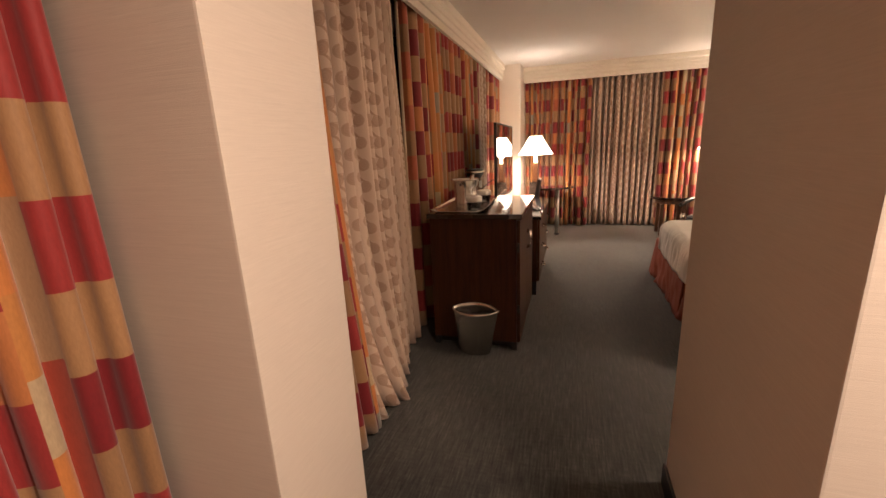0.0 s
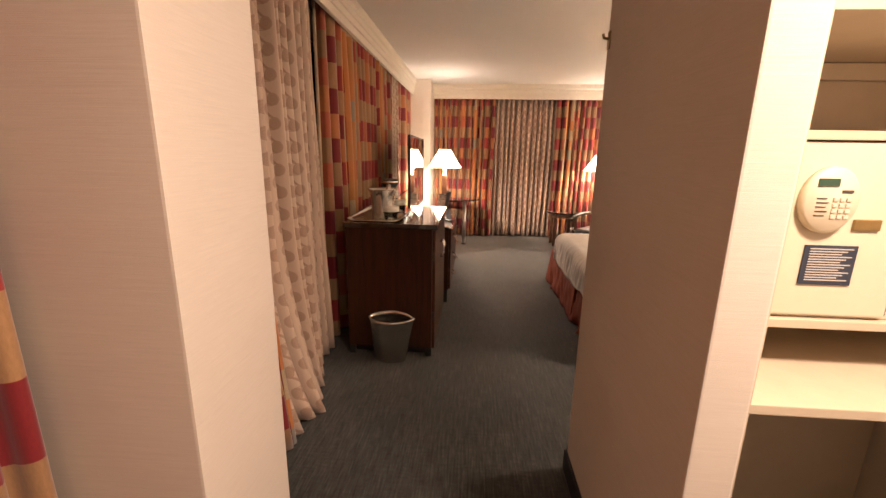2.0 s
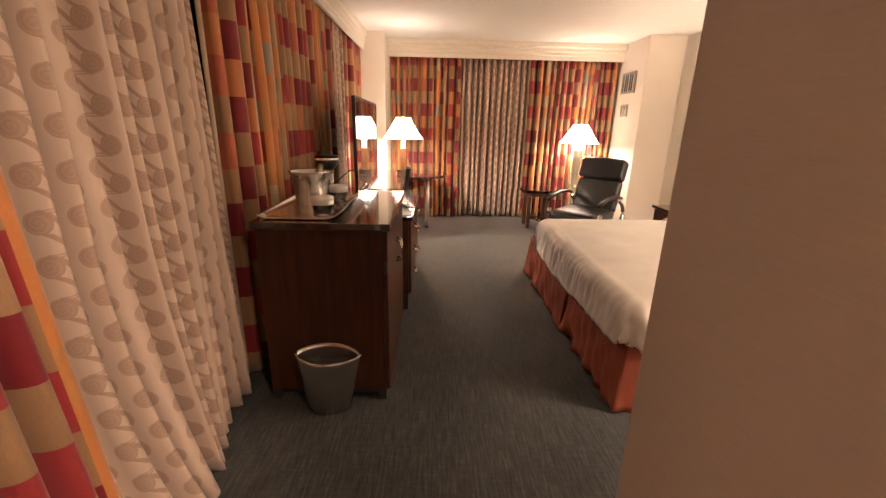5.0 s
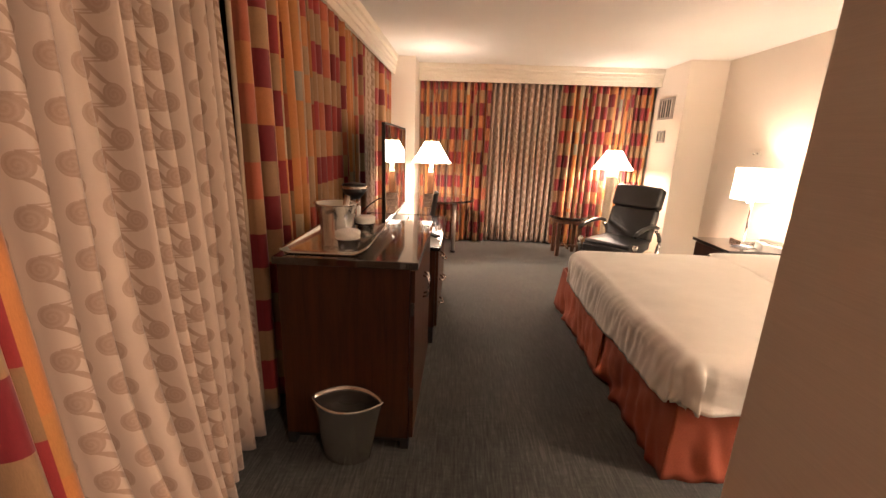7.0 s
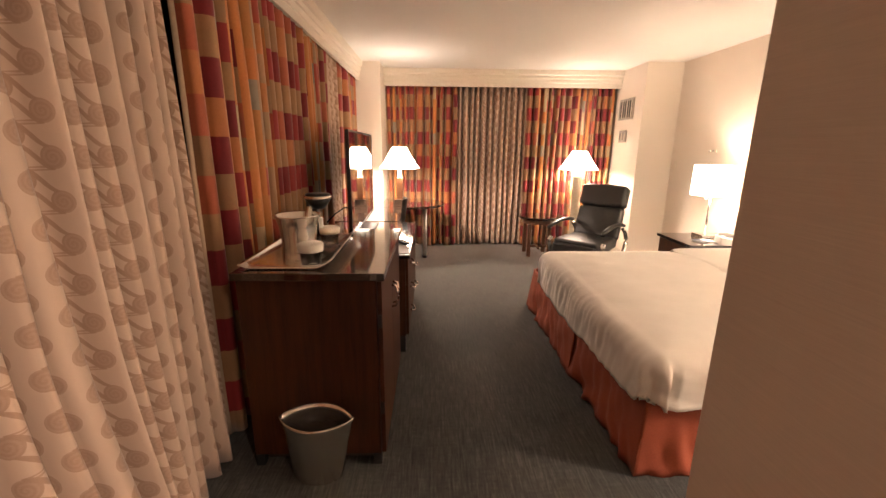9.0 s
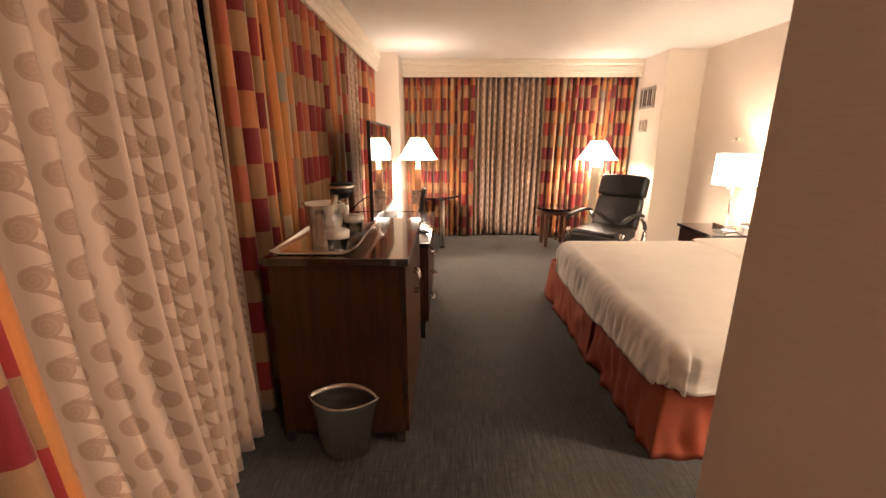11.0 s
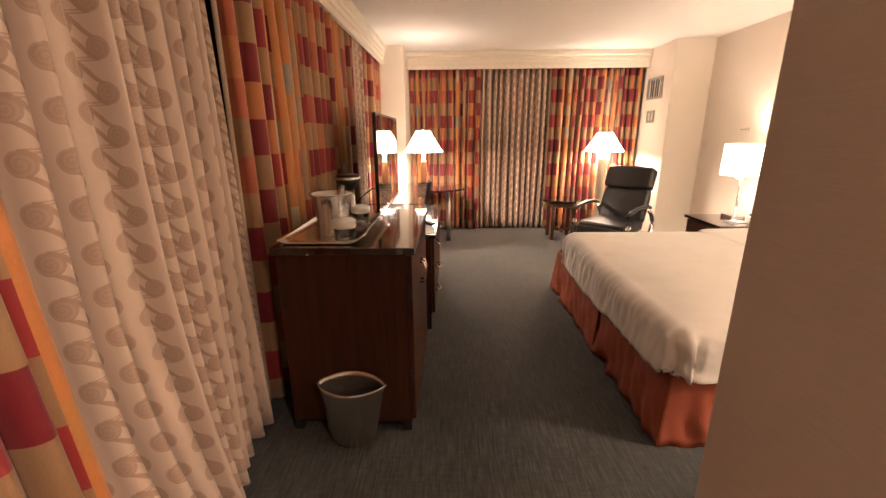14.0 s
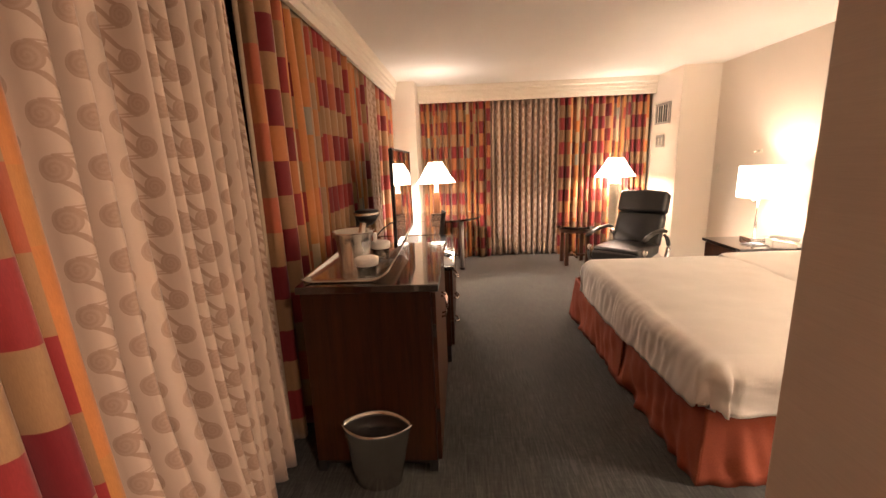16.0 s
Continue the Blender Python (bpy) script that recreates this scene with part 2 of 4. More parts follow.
M_PAPER = surface("white_paper", (0.82, 0.80, 0.76), (0.76, 0.74, 0.70), 0.6, 0, (1, 1, 1), 30, 0.0)
M_CREAM = surface("cream_enamel", (0.66, 0.575, 0.43), (0.62, 0.54, 0.40), 0.38, 0, (1, 1, 1), 30, 0.02)
M_CLOSET = surface("cream_closet_paint", (0.56, 0.47, 0.345), (0.51, 0.42, 0.305), 0.55, 0, (1, 1, 1), 14, 0.04)
M_COLUMN = surface("cream_lamp_column", (0.72, 0.64, 0.50), (0.64, 0.56, 0.42), 0.45, 0, (1, 1, 1), 20, 0.03)
M_LAMPWOOD = wood("walnut_lamp_body", (0.16, 0.07, 0.035), (0.09, 0.04, 0.02))
M_TABLEWOOD = wood("walnut_table_legs", (0.13, 0.055, 0.028), (0.07, 0.03, 0.015))
M_SHADE = shade_mat("lit_cream_shade", (1.0, 0.84, 0.66), 5.0)
M_DRUM = shade_mat("lit_white_drum_shade", (1.0, 0.86, 0.68), 3.4)
M_GLASS = glass_mat("clear_glass", (1, 1, 1), 0.08)
M_NIGHT = surface("dark_window_glass", (0.010, 0.011, 0.014), (0.007, 0.008, 0.011), 0.06, 0, (1, 1, 1), 4, 0.0)
M_FRAME = surface("bronze_window_frame", (0.05, 0.045, 0.04), (0.035, 0.03, 0.028), 0.45, 0.4, (1, 1, 1), 30, 0.02)
M_SCREEN = surface("glossy_black_screen", (0.008, 0.008, 0.008), (0.006, 0.006, 0.006), 0.03, 0, (1, 1, 1), 3, 0.0, 1.0, 3, 1.0)
M_SCREEN.node_tree.nodes["Principled BSDF"].inputs["IOR"].default_value = 1.9
M_BASE = surface("dark_vinyl_base", (0.022, 0.021, 0.020), (0.016, 0.015, 0.015), 0.5, 0, (1, 1, 1), 30, 0.03)
M_VENT = surface("grey_vent_metal", (0.42, 0.38, 0.33), (0.36, 0.32, 0.28), 0.5, 0.2, (1, 1, 1), 30, 0.02)
# Near-black that paints the shadow inside openings; the remote buttons share it.
M_SLOT = surface("slot_shadow_and_button_dark", (0.05, 0.045, 0.04), (0.035, 0.03, 0.03), 0.7)
M_BRASS = surface("worn_brass", (0.45, 0.33, 0.15), (0.36, 0.25, 0.11), 0.35, 1.0, (1, 1, 1), 40, 0.03)
M_NAVY = surface("navy_notice", (0.030, 0.038, 0.060), (0.024, 0.030, 0.05), 0.5)
M_PRINT = surface("pale_print", (0.55, 0.52, 0.48), (0.50, 0.47, 0.43), 0.6)
M_INK = surface("dark_print", (0.06, 0.05, 0.045), (0.05, 0.04, 0.04), 0.6)
M_LCD = surface("green_display", (0.03, 0.075, 0.045), (0.025, 0.06, 0.04), 0.25)
M_KEY = surface("grey_keys", (0.60, 0.53, 0.42), (0.52, 0.46, 0.36), 0.5)

# ---------- mesh helpers ----------


def obj(name, bm, material, smooth=False, parent=None):
    me = bpy.data.meshes.new(name)
    bm.normal_update()
    bm.to_mesh(me)
    bm.free()
    me.materials.append(material)
    if smooth:
        for p in me.polygons:
            p.use_smooth = True
    ob = new(name, me)
    ob.parent = parent
    return ob


def part(name, bm, material, parent, label="", smooth=False):
    ob = obj(name, bm, material, smooth, parent)
    if label:
        tagged(ob, label)
    return ob


def thing(name, m, label, category, group="", kind=""):
    ob = new(name)
    ob.empty_display_size = 0.1
    ob.matrix_world = m
    return tagged(ob, label, category, group, kind)


def boxes(*spans, bevel=0.004, seg=2):
    """Boxes from (x0, y0, z0, x1, y1, z1), with softened edges."""
    bm = bmesh.new()
    for x0, y0, z0, x1, y1, z1 in spans:
        bmesh.ops.create_cube(bm, size=1, matrix=Matrix.LocRotScale(((x0 + x1) / 2, (y0 + y1) / 2, (z0 + z1) / 2), None, (x1 - x0, y1 - y0, z1 - z0)))
    if bevel:
        bmesh.ops.bevel(bm, geom=bm.edges[:], offset=bevel, segments=seg, profile=0.7, affect="EDGES")
    return bm


def lathe(profile, seg=32, sx=1.0, sy=1.0, cap=True, at=(0, 0)):
    """Turns (radius, z) pairs round the z axis."""
    bm = bmesh.new()
    rings = [[bm.verts.new((at[0] + sx * r * math.cos(6.28318 * i / seg), at[1] + sy * r * math.sin(6.28318 * i / seg), z)) for i in range(seg)] for r, z in profile]
    for a, b in zip(rings, rings[1:]):
        for i in range(seg):
            j = (i + 1) % seg
            bm.faces.new((a[i], a[j], b[j], b[i]))
    if cap:
        bm.faces.new(rings[0][::-1])
        bm.faces.new(rings[-1])
    bmesh.ops.recalc_face_normals(bm, faces=bm.faces[:])
    return bm


def tube(points, radius, seg=10, flat=1.0):
    """A round bar along points."""
    bm = bmesh.new()
    pts = [Vector(p) for p in points]
    rings = []
    for i, p in enumerate(pts):
        d = (pts[min(i + 1, len(pts) - 1)] - pts[max(i - 1, 0)]).normalized()
        side = d.cross(Vector((0, 0, 1)))
        side = side.normalized() if side.length > 0.05 else Vector((1, 0, 0))
        up = side.cross(d)
        rings.append([bm.verts.new(p + radius * (math.cos(6.28318 * k / seg) * side * flat + math.sin(6.28318 * k / seg) * up)) for k in range(seg)])
    for a, b in zip(rings, rings[1:]):
        for k in range(seg):
            bm.faces.new((a[k], a[(k + 1) % seg], b[(k + 1) % seg], b[k]))
    bm.faces.new(rings[0][::-1])
    bm.faces.new(rings[-1])
    bmesh.ops.recalc_face_normals(bm, faces=bm.faces[:])
    return bm


def prism(outline, z0, z1, bevel=0.0):
    """A slab over an outline in plan."""
    bm = bmesh.new()
    f = bm.faces.new([bm.verts.new((x, y, z0)) for x, y in outline])
    top = bmesh.ops.extrude_face_region(bm, geom=[f])
    bmesh.ops.translate(bm, verts=[v for v in top["geom"] if isinstance(v, bmesh.types.BMVert)], vec=(0, 0, z1 - z0))
    bmesh.ops.recalc_face_normals(bm, faces=bm.faces[:])
    if bevel:
        bmesh.ops.bevel(bm, geom=bm.edges[:], offset=bevel, segments=2, affect="EDGES")
    return bm


def cushion(x0, y0, z0, x1, y1, z1, r=0.05, puff=0.012, seed=0.0):
    """A padded block with round edges and slightly uneven faces."""
    bm = boxes((x0, y0, z0, x1, y1, z1), bevel=r, seg=4)
    big = [f for f in bm.faces if f.calc_area() > 0.004]
    bmesh.ops.subdivide_edges(bm, edges=list({e for f in big for e in f.edges}), cuts=5, use_grid_fill=True)
    c = Vector(((x0 + x1) / 2, (y0 + y1) / 2, (z0 + z1) / 2))
    for v in bm.verts:
        d = v.co - c
        fx, fy, fz = abs(d.x) / (x1 - x0) * 2, abs(d.y) / (y1 - y0) * 2, abs(d.z) / (z1 - z0) * 2
        k = puff * (1 - min(fx, fy, 1) ** 2) * (1 - min(max(fx if fx < 0.98 else 0, fy if fy < 0.98 else 0), 1) ** 4)
        v.co += d.normalized() * (k + 0.004 * noise.noise(v.co * 9 + Vector((seed, 0, 0))))
    return bm


def structure(name, bm, material, label="", smooth=False):
    return tagged(obj(name, bm, material, smooth), label, "", "", "structure")
# ---------- shell of the room ----------
CEIL = 2.50
structure("floor", boxes((-1.75, -2.4, -0.12, 3.2, 7.6, 0.0), bevel=0), M_CARPET, "dark grey streaked loop carpet")
structure("ceiling", boxes((-1.75, -2.4, CEIL, 3.2, 7.6, CEIL + 0.12), bevel=0), M_CEIL, "off-white painted ceiling")
structure("wall_west", boxes((-1.64, -2.25, 0, -1.48, -1.70, CEIL), (-1.64, -1.70, 0, -1.48, 0.45, 0.30), (-1.64, -1.70, 2.30, -1.48, 0.45, CEIL),
                             (-1.64, 0.45, 0, -1.48, 1.15, CEIL), (-1.64, 1.15, 0, -1.48, 6.35, 0.30), (-1.64, 1.15, 2.30, -1.48, 6.35, CEIL),
                             (-1.64, 6.35, 0, -1.48, 7.40, CEIL), bevel=0), M_WALL, "beige papered window wall")
structure("wall_pier_hall", boxes((-1.48, 0.62, 0, -0.675, 0.967, CEIL), bevel=0.006), M_WALL, "beige grasscloth pier between the windows")
structure("wall_pier_corner", boxes((-1.48, 6.52, 0, -0.83, 7.25, CEIL), bevel=0.005), M_PLASTER, "beige grasscloth corner pier")
structure("wall_north", boxes((-0.83, 7.25, 0, -0.70, 7.40, CEIL), (-0.70, 7.25, 0, 2.35, 7.40, 0.30), (-0.70, 7.25, 2.27, 2.35, 7.40, CEIL),
                              (2.35, 7.25, 0, 2.47, 7.40, CEIL), (-1.48, 7.25, 0, -0.83, 7.40, CEIL), bevel=0), M_WALL, "papered window wall")
structure("wall_pier_vent", boxes((2.47, 6.30, 0, 2.93, 7.40, CEIL), bevel=0.005), M_PLASTER, "beige papered duct enclosure")
structure("wall_east", boxes((2.93, -2.25, 0, 3.08, 7.40, CEIL), bevel=0), M_PLASTER, "beige papered headboard wall")
structure("wall_south", boxes((-1.64, -2.40, 0, 3.08, -2.25, CEIL), bevel=0), M_WALL, "beige papered entry wall")
structure("wall_partition", boxes((0.322, 0.72, 0, 0.42, 1.60, CEIL), bevel=0.005), M_WALL, "beige grasscloth wall end beside the closet")
structure("wall_closet_back", boxes((0.42, 1.50, 0, 2.93, 1.60, CEIL), bevel=0), M_WALL, "papered wall behind the closet")
structure("wall_closet_side", boxes((1.45, -2.25, 0, 1.55, 1.50, CEIL), bevel=0), M_WALL, "papered hall wall")
structure("closet_lining", boxes((0.424, 1.47, 0, 1.446, 1.496, CEIL - 0.002), (0.424, 0.74, 0, 0.436, 1.47, CEIL - 0.002), bevel=0.001), M_CLOSET, "cream painted closet lining")
structure("closet_header", boxes((0.42, 0.72, 2.22, 1.45, 0.80, CEIL - 0.001), bevel=0.003), M_WALL, "papered closet header")

# base strips
structure("baseboard_hall", boxes((0.311, 0.73, 0, 0.322, 1.605, 0.10), (0.311, 1.60, 0, 2.93, 1.612, 0.10), bevel=0.002), M_BASE, "dark vinyl wall base")
structure("baseboard_pier", boxes((-0.675, 0.61, 0, -0.664, 0.975, 0.10), bevel=0.002), M_BASE, "dark vinyl wall base")
structure("baseboard_east", boxes((2.919, 1.62, 0, 2.93, 6.29, 0.10), (2.46, 6.289, 0, 2.93, 6.30, 0.10), (2.459, 6.30, 0, 2.47, 7.0, 0.10), bevel=0.002), M_TRIM, "cream painted wall base")


# valances: a stepped profile run along a wall
def valance(name, along, s0, s1, face, z0, label):
    steps = ((0.0, z0), (0.0, z0 + 0.055), (0.012, z0 + 0.062), (0.012, z0 + 0.105), (0.022, z0 + 0.112), (0.022, z0 + 0.15), (0.040, z0 + 0.165), (0.045, CEIL - 0.003), (-0.03, CEIL - 0.003), (-0.03, z0))
    bm = bmesh.new()
    ends = []
    for s in (s0, s1):
        ends.append([bm.verts.new((face + d, s, z) if along == "y" else (s, face - d, z)) for d, z in steps])
    n = len(steps)
    for i in range(n):
        bm.faces.new((ends[0][i], ends[0][(i + 1) % n], ends[1][(i + 1) % n], ends[1][i]))
    bm.faces.new(ends[0])
    bm.faces.new(ends[1][::-1])
    bmesh.ops.recalc_face_normals(bm, faces=bm.faces[:])
    return structure(name, bm, M_TRIM, label)


valance("trim_valance_west", "y", 0.969, 6.518, -1.09, 2.28, "cream moulded curtain valance")
valance("trim_valance_north", "x", -0.828, 2.468, 6.96, 2.275, "cream moulded curtain valance")
valance("trim_valance_hall", "y", -2.24, 0.618, -0.88, 2.28, "cream moulded curtain valance")


# windows: frame, mullions and night-dark panes
def window(name, along, s0, s1, wall, z0, z1, lights):
    w = thing(name, Matrix.Translation((0, 0, 0)), "dark window at night behind curtains", "window", "", "structure")
    put = (lambda a, b, za, zb, d0, d1: (wall + d0, a, za, wall + d1, b, zb)) if along == "y" else (lambda a, b, za, zb, d0, d1: (a, wall + d0, za, b, wall + d1, zb))
    part("window_frame", boxes(put(s0, s1, z0, z0 + 0.05, 0, 0.06), put(s0, s1, z1 - 0.05, z1, 0, 0.06), put(s0, s0 + 0.05, z0 + 0.05, z1 - 0.05, 0, 0.06), put(s1 - 0.05, s1, z0 + 0.05, z1 - 0.05, 0, 0.06)), M_FRAME, w)
    step = (s1 - s0) / lights
    for i in range(lights):
        if i:
            part("mullion", boxes(put(s0 + i * step - 0.025, s0 + i * step + 0.025, z0 + 0.05, z1 - 0.05, 0, 0.06)), M_FRAME, w)
        part("pane", boxes(put(s0 + i * step + 0.026, s0 + (i + 1) * step - 0.026, z0 + 0.05, z1 - 0.05, 0.02, 0.03), bevel=0), M_NIGHT, w)


window("window_1", "y", 1.15, 6.35, -1.59, 0.30, 2.30, 4)
window("window_2", "y", -1.70, 0.45, -1.59, 0.30, 2.30, 2)
window("window_3", "x", -0.70, 2.35, 7.29, 0.30, 2.27, 3)


# ---------- curtains ----------
def curtain(name, along, s0, s1, top, bottom, folds, amp, material, label, z0=0.02, z1=2.36, seed=0.0, group="", flare=0.0, uv0=0.0, plump=0.27, back=0.0, cuts=(), spread=1.0, uend=None, per_fold=0.0):
    """A hanging curtain: round folds run down from the rail, uneven in width and depth, wandering a little and looser at the hem.
    top, bottom: how far the cloth hangs from the axis."""
    rng = random.Random(seed)
    rows = 22
    widths = [0.7 + 0.6 * rng.random() for _ in range(folds)]
    if cuts:
        widths = [b - a for a, b in zip(cuts, cuts[1:])]
        folds = len(widths)
    total = sum(widths)
    depth = [(0.72 + 0.45 * rng.random()) * (0.6 if w > 1.35 * total / folds else 1.0) for w in widths]
    if material == M_DRAPE:
        depth[0] *= 0.45
    lean = [rng.uniform(-0.35, 0.35) for _ in range(folds)]
    turn = 115 if material == M_DRAPE else 100
    shape = [(-0.45, -1.25)] + [(math.sin(radians(turn * q / 5)) * plump, math.cos(radians(turn * q / 5))) for q in range(-5, 6)] + [(0.45, -1.25)]
    bm = bmesh.new()
    layer = bm.loops.layers.uv.new("cloth")
    grid = []
    for j in range(rows + 1):
        f = j / rows
        z = z1 + (z0 - z1) * f
        line = []
        at = 0.0
        base = top + (bottom - top) * f ** 1.5
        for k in range(folds):
            w = widths[k] / total
            deep = amp * depth[k] * (0.85 + 0.25 * f) * (0.95 + 0.35 * noise.noise(Vector((k * 1.7, seed, f * 1.5))))
            wander = w * (0.30 * noise.noise(Vector((k * 0.9, seed + 4, f * 1.3))) + 0.10 * lean[k] * f)
            hem = 0.012 * math.sin(k * 2.1 + seed) if j == rows else 0.0
            for q, (sx, d) in enumerate(shape):
                a = at + w * (0.5 + sx + 0.06 * lean[k] * d)
                a2 = min(max(a + wander * (1 if d > -0.4 else 0.6), 0.0), 1.0)
                out = base + deep * (d * 1.25 - 0.1) + 0.4 * amp * noise.noise(Vector((a * 3.0, seed + 2, f * 1.2)))
                out -= back * max(0.0, min(1.0, (a - 0.84) / 0.10))
                if flare:
                    out += flare * max(0.0, f - 0.55) ** 2 * 5 * math.exp(-((a - 0.30) / 0.22) ** 2)
                p = s0 + (s1 - s0) * a2
                line.append(bm.verts.new((out, p, z + hem) if along == "y" else (p, 2 * base - out, z + hem)))
            at += w
        grid.append(line)
    n = len(grid[0]) - 1
    mid = grid[rows // 2]
    us = [uv0]
    for a, b in zip(mid, mid[1:]):
        us.append(us[-1] + spread * (Vector(a.co) - Vector(b.co)).length)
    if per_fold:
        ends = [k * len(shape) for k in range(folds)] + [n]
        even = []
        for k in range(folds):
            a, b = ends[k], ends[k + 1]
            for i in range(a, b):
                even.append(uv0 + per_fold * (k + (us[i] - us[a]) / (us[b] - us[a])))
        us = even + [uv0 + per_fold * folds]
    if uend is not None:
        us = [x - us[-1] + uend for x in us]
    for j in range(rows):
        for i in range(n):
            face = bm.faces.new((grid[j][i], grid[j + 1][i], grid[j + 1][i + 1], grid[j][i + 1]))
            for loop, (jj, ii) in zip(face.loops, ((j, i), (j + 1, i), (j + 1, i + 1), (j, i + 1))):
                loop[layer].uv = (us[ii], z1 + (z0 - z1) * jj / rows)
    edge = [Vector(line[0].co) for line in grid]
    holder = thing(name, Matrix.Identity(4), label, "curtain", group)
    if material == M_DRAPE:
        part("lining_edge", tube(edge, 0.012, 8), M_LINING, holder, "pale turned lining edge", True)
    part("heading", tube([Vector(v.co) for v in grid[0]], 0.012, 6), M_LINING, holder, "gathered heading tape", True)
    ob = part("panel", bm, material, holder, "", True)
    thick = ob.modifiers.new("cloth", "SOLIDIFY")
    thick.thickness, thick.offset = 0.004, 0
    return holder


DR = "crimson, orange and tan patchwork drape hanging in folds"
SH = "beige swirl-print inner curtain hanging in folds"
curtain("drape", "y", -1.05, 0.605, -1.00, -0.97, 24, 0.022, M_DRAPE, DR + " beside the pier", seed=3.1, group="drapes", spread=0.5, uend=1.35)
curtain("drape", "y", 0.985, 1.69, -1.15, -1.02, 8, 0.045, M_DRAPE, DR, seed=8.3, group="drapes", uv0=0.85, per_fold=0.235, plump=0.34)
curtain("inner_curtain", "y", 1.45, 2.80, -1.205, -1.18, 14, 0.058, M_SHEER, SH, seed=2.2, group="inner curtains", flare=0.20, back=0.09,
        cuts=(1.45, 1.56, 1.66, 1.76, 1.86, 1.94, 2.09, 2.14, 2.21, 2.29, 2.385, 2.48, 2.565, 2.65, 2.725, 2.80))
curtain("drape", "y", 2.80, 5.00, -1.17, -1.165, 19, 0.054, M_DRAPE, DR + " behind the dresser", seed=12.3, group="drapes", uv0=0.0, per_fold=0.225, plump=0.30)
curtain("inner_curtain", "y", 4.95, 5.42, -1.18, -1.18, 5, 0.045, M_SHEER, SH, seed=6.2, group="inner curtains")
curtain("drape", "y", 5.66, 6.50, -1.19, -1.185, 7, 0.060, M_DRAPE, DR, seed=1.7, group="drapes", uv0=0.40, per_fold=0.235, plump=0.36)
curtain("drape", "x", -0.82, 0.20, 7.09, 7.08, 11, 0.052, M_DRAPE, DR + " behind the desk", seed=4.4, group="drapes", z1=2.34, uv0=0.62, per_fold=0.24, plump=0.34)
curtain("inner_curtain", "x", 0.12, 1.22, 7.175, 7.175, 13, 0.048, M_SHEER, SH, seed=7.9, group="inner curtains", z1=2.34)
curtain("drape", "x", 1.17, 2.45, 7.09, 7.08, 14, 0.052, M_DRAPE, DR + " behind the armchair", seed=9.6, group="drapes", z1=2.34, uv0=1.42, per_fold=0.24, plump=0.34)


# ---------- dresser ----------
def dresser():
    t = thing("dresser", Matrix.Translation((-0.685, 3.06, 0)) @ Matrix.Diagonal((1, 1, 1.014, 1)), "reddish cherry dresser with polished dark top", "dresser")
    # half sizes 0.30 by 0.48
    part("body", boxes((-0.305, -0.455, 0.06, 0.280, 0.46, 0.905), bevel=0.003), M_DARKWOOD, t)
    part("top", boxes((-0.315, -0.480, 0.907, 0.318, 0.475, 0.94), bevel=0.004), M_TOP, t, "polished dark top")
    part("plinth", boxes((-0.27, -0.40, 0.0, 0.25, 0.44, 0.058), bevel=0.003), M_BASE, t, "recessed black plinth")
    for x, y in ((0.262, -0.435), (-0.285, -0.435), (0.262, 0.435), (-0.285, 0.435)):
        part("foot", boxes((x - 0.02, y - 0.02, 0, x + 0.02, y + 0.02, 0.058), bevel=0.002), M_BASE, t)
    for y0, y1 in ((-0.452, -0.003), (0.003, 0.452)):
        d = part("door", boxes((0.283, y0, 0.065, 0.303, y1, 0.895), bevel=0.002), M_DARKWOOD, t)
        s = -1 if y0 < -0.1 else 1
        for z in (0.72, 0.30):
            part("hinge", boxes((0.286, s * 0.456 - 0.004, z - 0.03, 0.302, s * 0.456 + 0.004, z + 0.03), bevel=0.001), M_BLACK, d)
        yy = -0.03 if y0 < -0.1 else 0.03
        part("handle", tube([(0.303, yy, 0.74), (0.325, yy, 0.735), (0.335, yy, 0.70), (0.335, yy, 0.66), (0.325, yy, 0.625), (0.303, yy, 0.62)], 0.006), M_CHROME, d, "chrome bow handle", True)


def console():
    t = thing("media_console", Matrix.Translation((-0.72, 4.30, 0)), "low reddish cherry media console with drawers", "cabinet")
    part("body", boxes((-0.34, -0.60, 0.13, 0.365, 0.62, 0.715), bevel=0.003), M_DARKWOOD, t)
    part("top", boxes((-0.35, -0.63, 0.717, 0.40, 0.64, 0.745), bevel=0.004), M_TOP, t, "polished dark top")
    for x in (-0.31, 0.335):
        for y in (-0.57, 0.58):
            part("leg", boxes((x - 0.025, y - 0.025, 0, x + 0.025, y + 0.025, 0.13), bevel=0.003), M_BLACK, t)
    for y0, y1 in ((-0.595, 0.005), (0.011, 0.612)):
        for z0, z1 in ((0.14, 0.325), (0.331, 0.515), (0.521, 0.71)):
            d = part("drawer", boxes((0.366, y0, z0, 0.386, y1, z1), bevel=0.002), M_DARKWOOD, t)
            c, z = (y0 + y1) / 2, (z0 + z1) / 2
            part("handle", tube([(0.386, c - 0.05, z), (0.412, c - 0.045, z - 0.012), (0.422, c, z - 0.02), (0.412, c + 0.045, z - 0.012), (0.386, c + 0.05, z)], 0.006), M_CHROME, d, "chrome bow handle", True)


